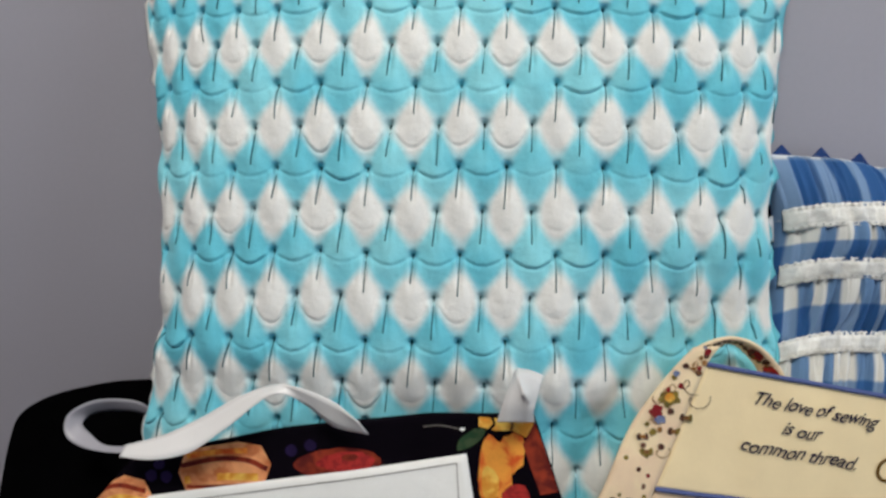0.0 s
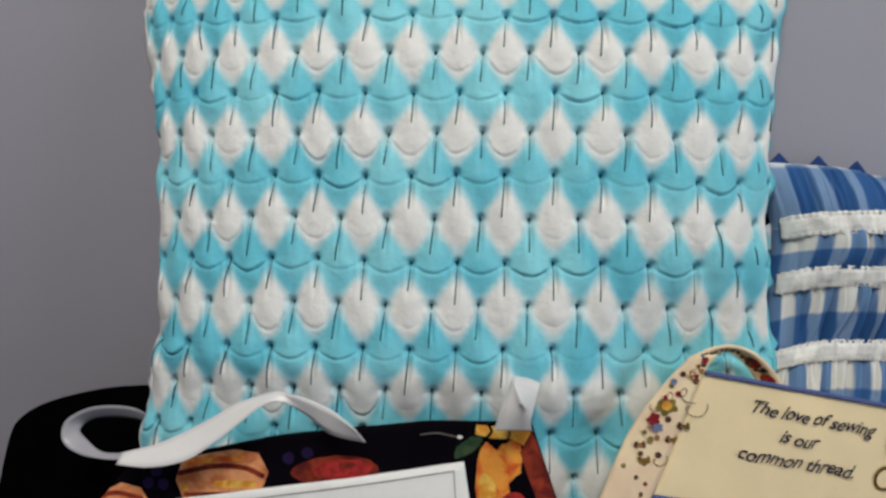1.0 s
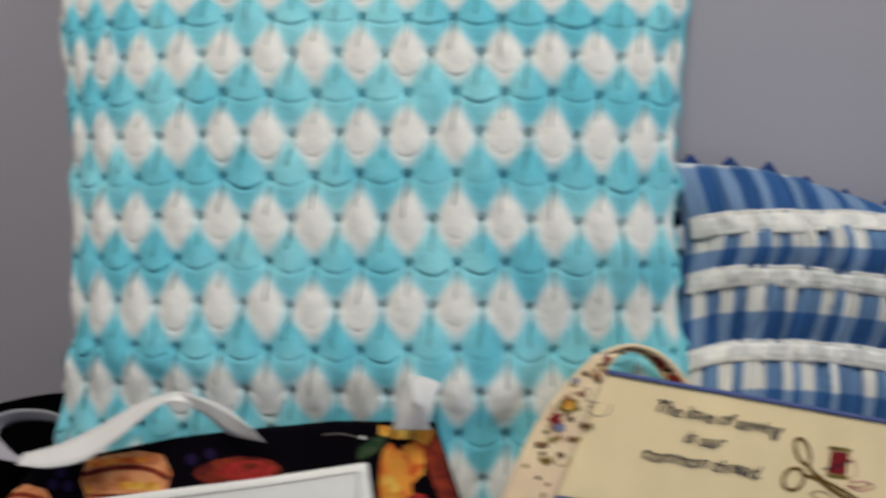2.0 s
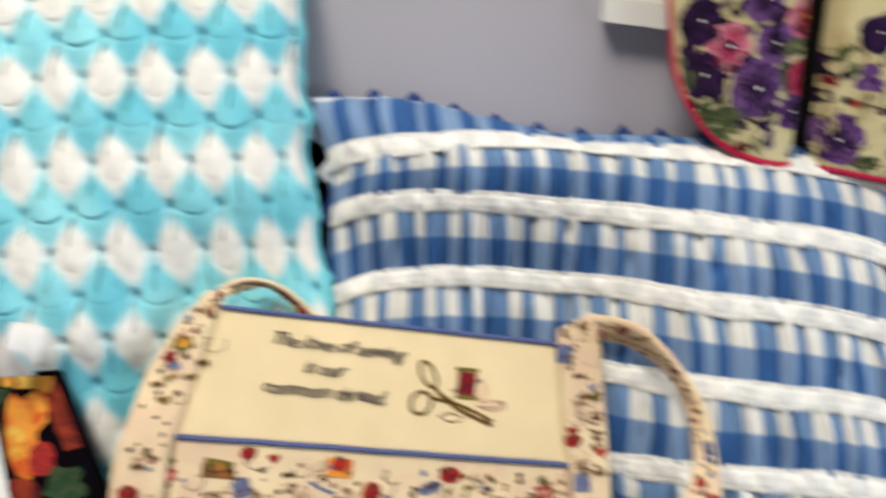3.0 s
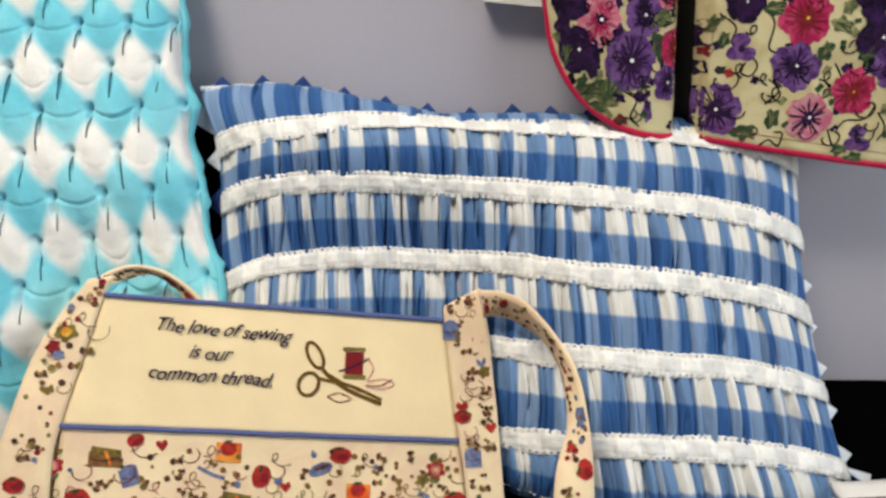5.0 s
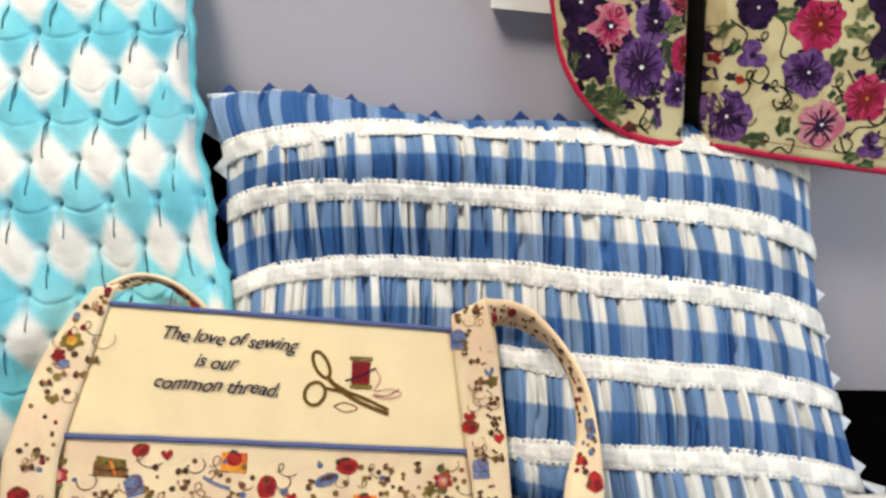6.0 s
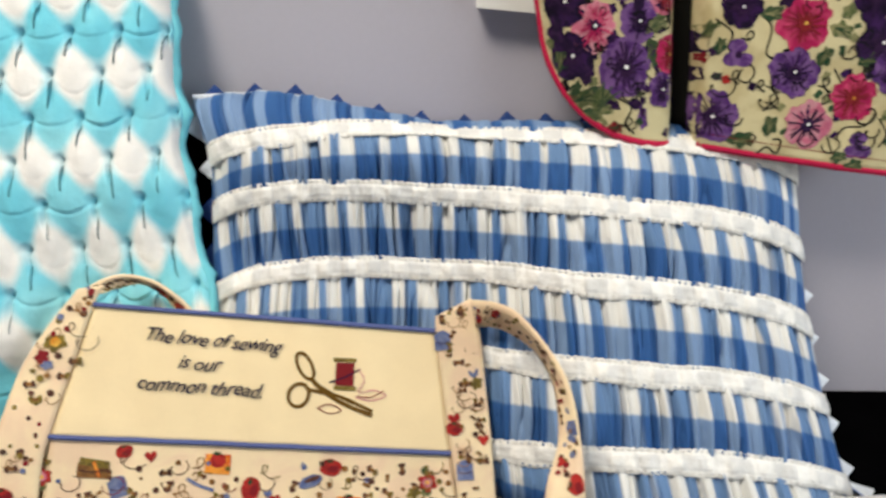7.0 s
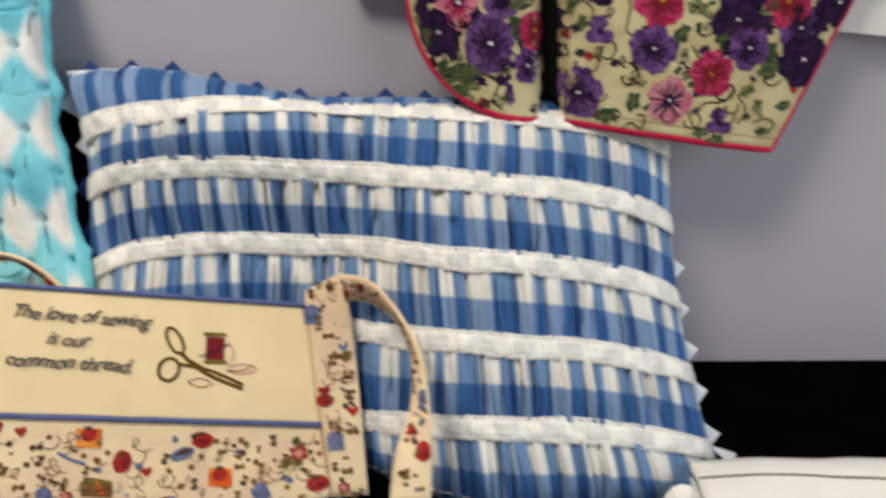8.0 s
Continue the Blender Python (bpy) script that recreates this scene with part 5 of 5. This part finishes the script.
RB = Plane((-0.345, -0.08, 0.22), 8, 18, ((-0.0050, 0.9959, -0.0015, 0.1374, -0.3659, -0.0089), (0.0075, -0.0064, 0.9842, -0.0034, 0.1530, -0.3866)))


def tqs(u, v, d):
    return RB.at(u - 0.005, v, d)


ribbon([(tqs(-0.0440, -0.1420, 0.060), tqs(-0.0500, -0.1330, 0.066)), (tqs(-0.0640, -0.1400, 0.056), tqs(-0.0650, -0.1240, 0.062)), (tqs(-0.0800, -0.1290, 0.056), tqs(-0.0850, -0.1180, 0.060)),
        (tqs(-0.0985, -0.1225, 0.060), tqs(-0.0990, -0.1195, 0.052)), (tqs(-0.1240, -0.1430, 0.060), tqs(-0.1180, -0.1270, 0.052)), (tqs(-0.1430, -0.1570, 0.060), tqs(-0.1400, -0.1410, 0.050)),
        (tqs(-0.1640, -0.1630, 0.058), tqs(-0.1620, -0.1530, 0.048)), (tqs(-0.1850, -0.1650, 0.052), tqs(-0.1840, -0.1605, 0.046))], SATIN, fruit, "twisted white satin ribbon")
KR = Plane((-0.5, -0.125, 0.109), 0, 20, ((-0.0036, 0.9831, 0.0776), (-0.0031, -0.0121, 1.0648)))
ribbon([(KR.at(-0.0454, -0.0660, 0.012), KR.at(-0.0454, -0.0634, 0.006)), (KR.at(-0.0648, -0.0682, 0.010), KR.at(-0.0648, -0.0653, 0.006)), (KR.at(-0.0824, -0.0675, 0.008), KR.at(-0.0800, -0.0616, 0.000)),
        (KR.at(-0.0948, -0.0616, 0.006), KR.at(-0.0888, -0.0571, -0.004)), (KR.at(-0.0968, -0.0505, 0.002), KR.at(-0.0868, -0.0527, -0.010)), (KR.at(-0.0848, -0.0416, -0.002), KR.at(-0.0784, -0.0497, -0.012)),
        (KR.at(-0.0688, -0.0382, -0.004), KR.at(-0.0656, -0.0479, -0.012)), (KR.at(-0.0528, -0.0386, -0.006), KR.at(-0.0512, -0.0479, -0.012)), (KR.at(-0.0400, -0.0438, -0.008), KR.at(-0.0400, -0.0505, -0.012))], GREYSATIN, fruit, "silvery satin ribbon loop")
ribbon([(tqs(0.0270, -0.1310, 0.062), tqs(0.0480, -0.1300, 0.062)), (tqs(0.0300, -0.1180, 0.064), tqs(0.0450, -0.1200, 0.070)), (tqs(0.0360, -0.1010, 0.062), tqs(0.0400, -0.1120, 0.074))], SATIN, fruit, "white satin ribbon tab")
ribbon([(tqs(0.0370, -0.1010, 0.060), tqs(0.0385, -0.1120, 0.073)), (tqs(0.0455, -0.1030, 0.056), tqs(0.0440, -0.1180, 0.066)), (tqs(0.0530, -0.1060, 0.054), tqs(0.0470, -0.1270, 0.060))], SATIN, fruit, "white satin ribbon tab")

# ---- small black padded piece that fills the dark gap behind the cushions ----
BC = Plane((-0.14, -0.030, 0.12), 0, 7, ((-0.0041, 1.0243, 0.0291), (-0.0025, -0.0040, 1.0106)))


def bc_pt(s, t, sign):
    a, b = 2 * s - 1, 2 * t - 1
    u, v = a * 0.085 * (1 - 0.06 * (1 - b * b)), -0.118 + 0.225 * t
    return BC.at(u, v, sign * 0.013 * pillow(a, b) + (0.0006 if sign > 0 else -0.0006))


black_filler = thing("throw_cushion", BC.at(0, -0.118), "small plain black padded piece filling the gap behind the cushions", "cushion")
part("front_panel", sheet(lambda s, t: bc_pt(s, t, 1), 30, 30), BLACK, black_filler)
part("back_panel", sheet(lambda s, t: bc_pt(1 - s, t, -1), 30, 30), BLACK, black_filler)

# ---- folded white cloth on the table ----
def wc_top(s, t):
    x = 0.245 + 0.42 * s
    y = -0.30 + 0.161 * t + 0.002 * wave(x, 0, 30, 2) * t
    z = 0.022 + 0.0025 * wave(x, y, 24, 3) - 0.012 * ease((t - 0.9) / 0.1) * 0.3
    return Vector((x, y, z))


white = thing("folded_cloth", (0.45, -0.22, 0.0), "folded white cotton cloth with grey stitched hem on the black table", "cloth")
part("upper_fold", sheet(wc_top, 70, 30, lambda s, t: wc_top(s, t) - Vector((0, 0, 0.007))), WHITECLOTH, white)
part("lower_fold", sheet(lambda s, t: wc_top(s, t) - Vector((0, -0.003 * math.sin(s * 9), 0.0085)), 70, 20, lambda s, t: Vector((wc_top(s, t).x, wc_top(s, t).y, 0.0012))), WHITECLOTH, white)
bm = bmesh.new()
tube(bm, [wc_top(i / 70, 0.875) + Vector((0, 0.0015 * math.sin(i * 0.25), 0.0003)) for i in range(71)], 0.0008)
part("hem_stitching", bm, SEAM_AND_HIGHLIGHT, white, "grey stitched hem line")


def corner_fold(s, t, sign):
    """A plump corner of the cloth, turned up against the cushion."""
    a = 2 * s - 1
    rise = 0.021 * (1 - 0.55 * abs(a) ** 2.4) * t
    swell = 0.010 * math.sin(math.pi * min(1.0, 0.15 + 0.85 * t)) * (1 - abs(a) ** 3)
    return Vector((0.234 + 0.014 * a * (1 - 0.25 * t), -0.186 + 0.020 * t - sign * swell, 0.002 + rise))


part("corner_fold", sheet(lambda s, t: corner_fold(s, t, 1), 20, 16, lambda s, t: corner_fold(s, t, -0.5)), WHITECLOTH, white)
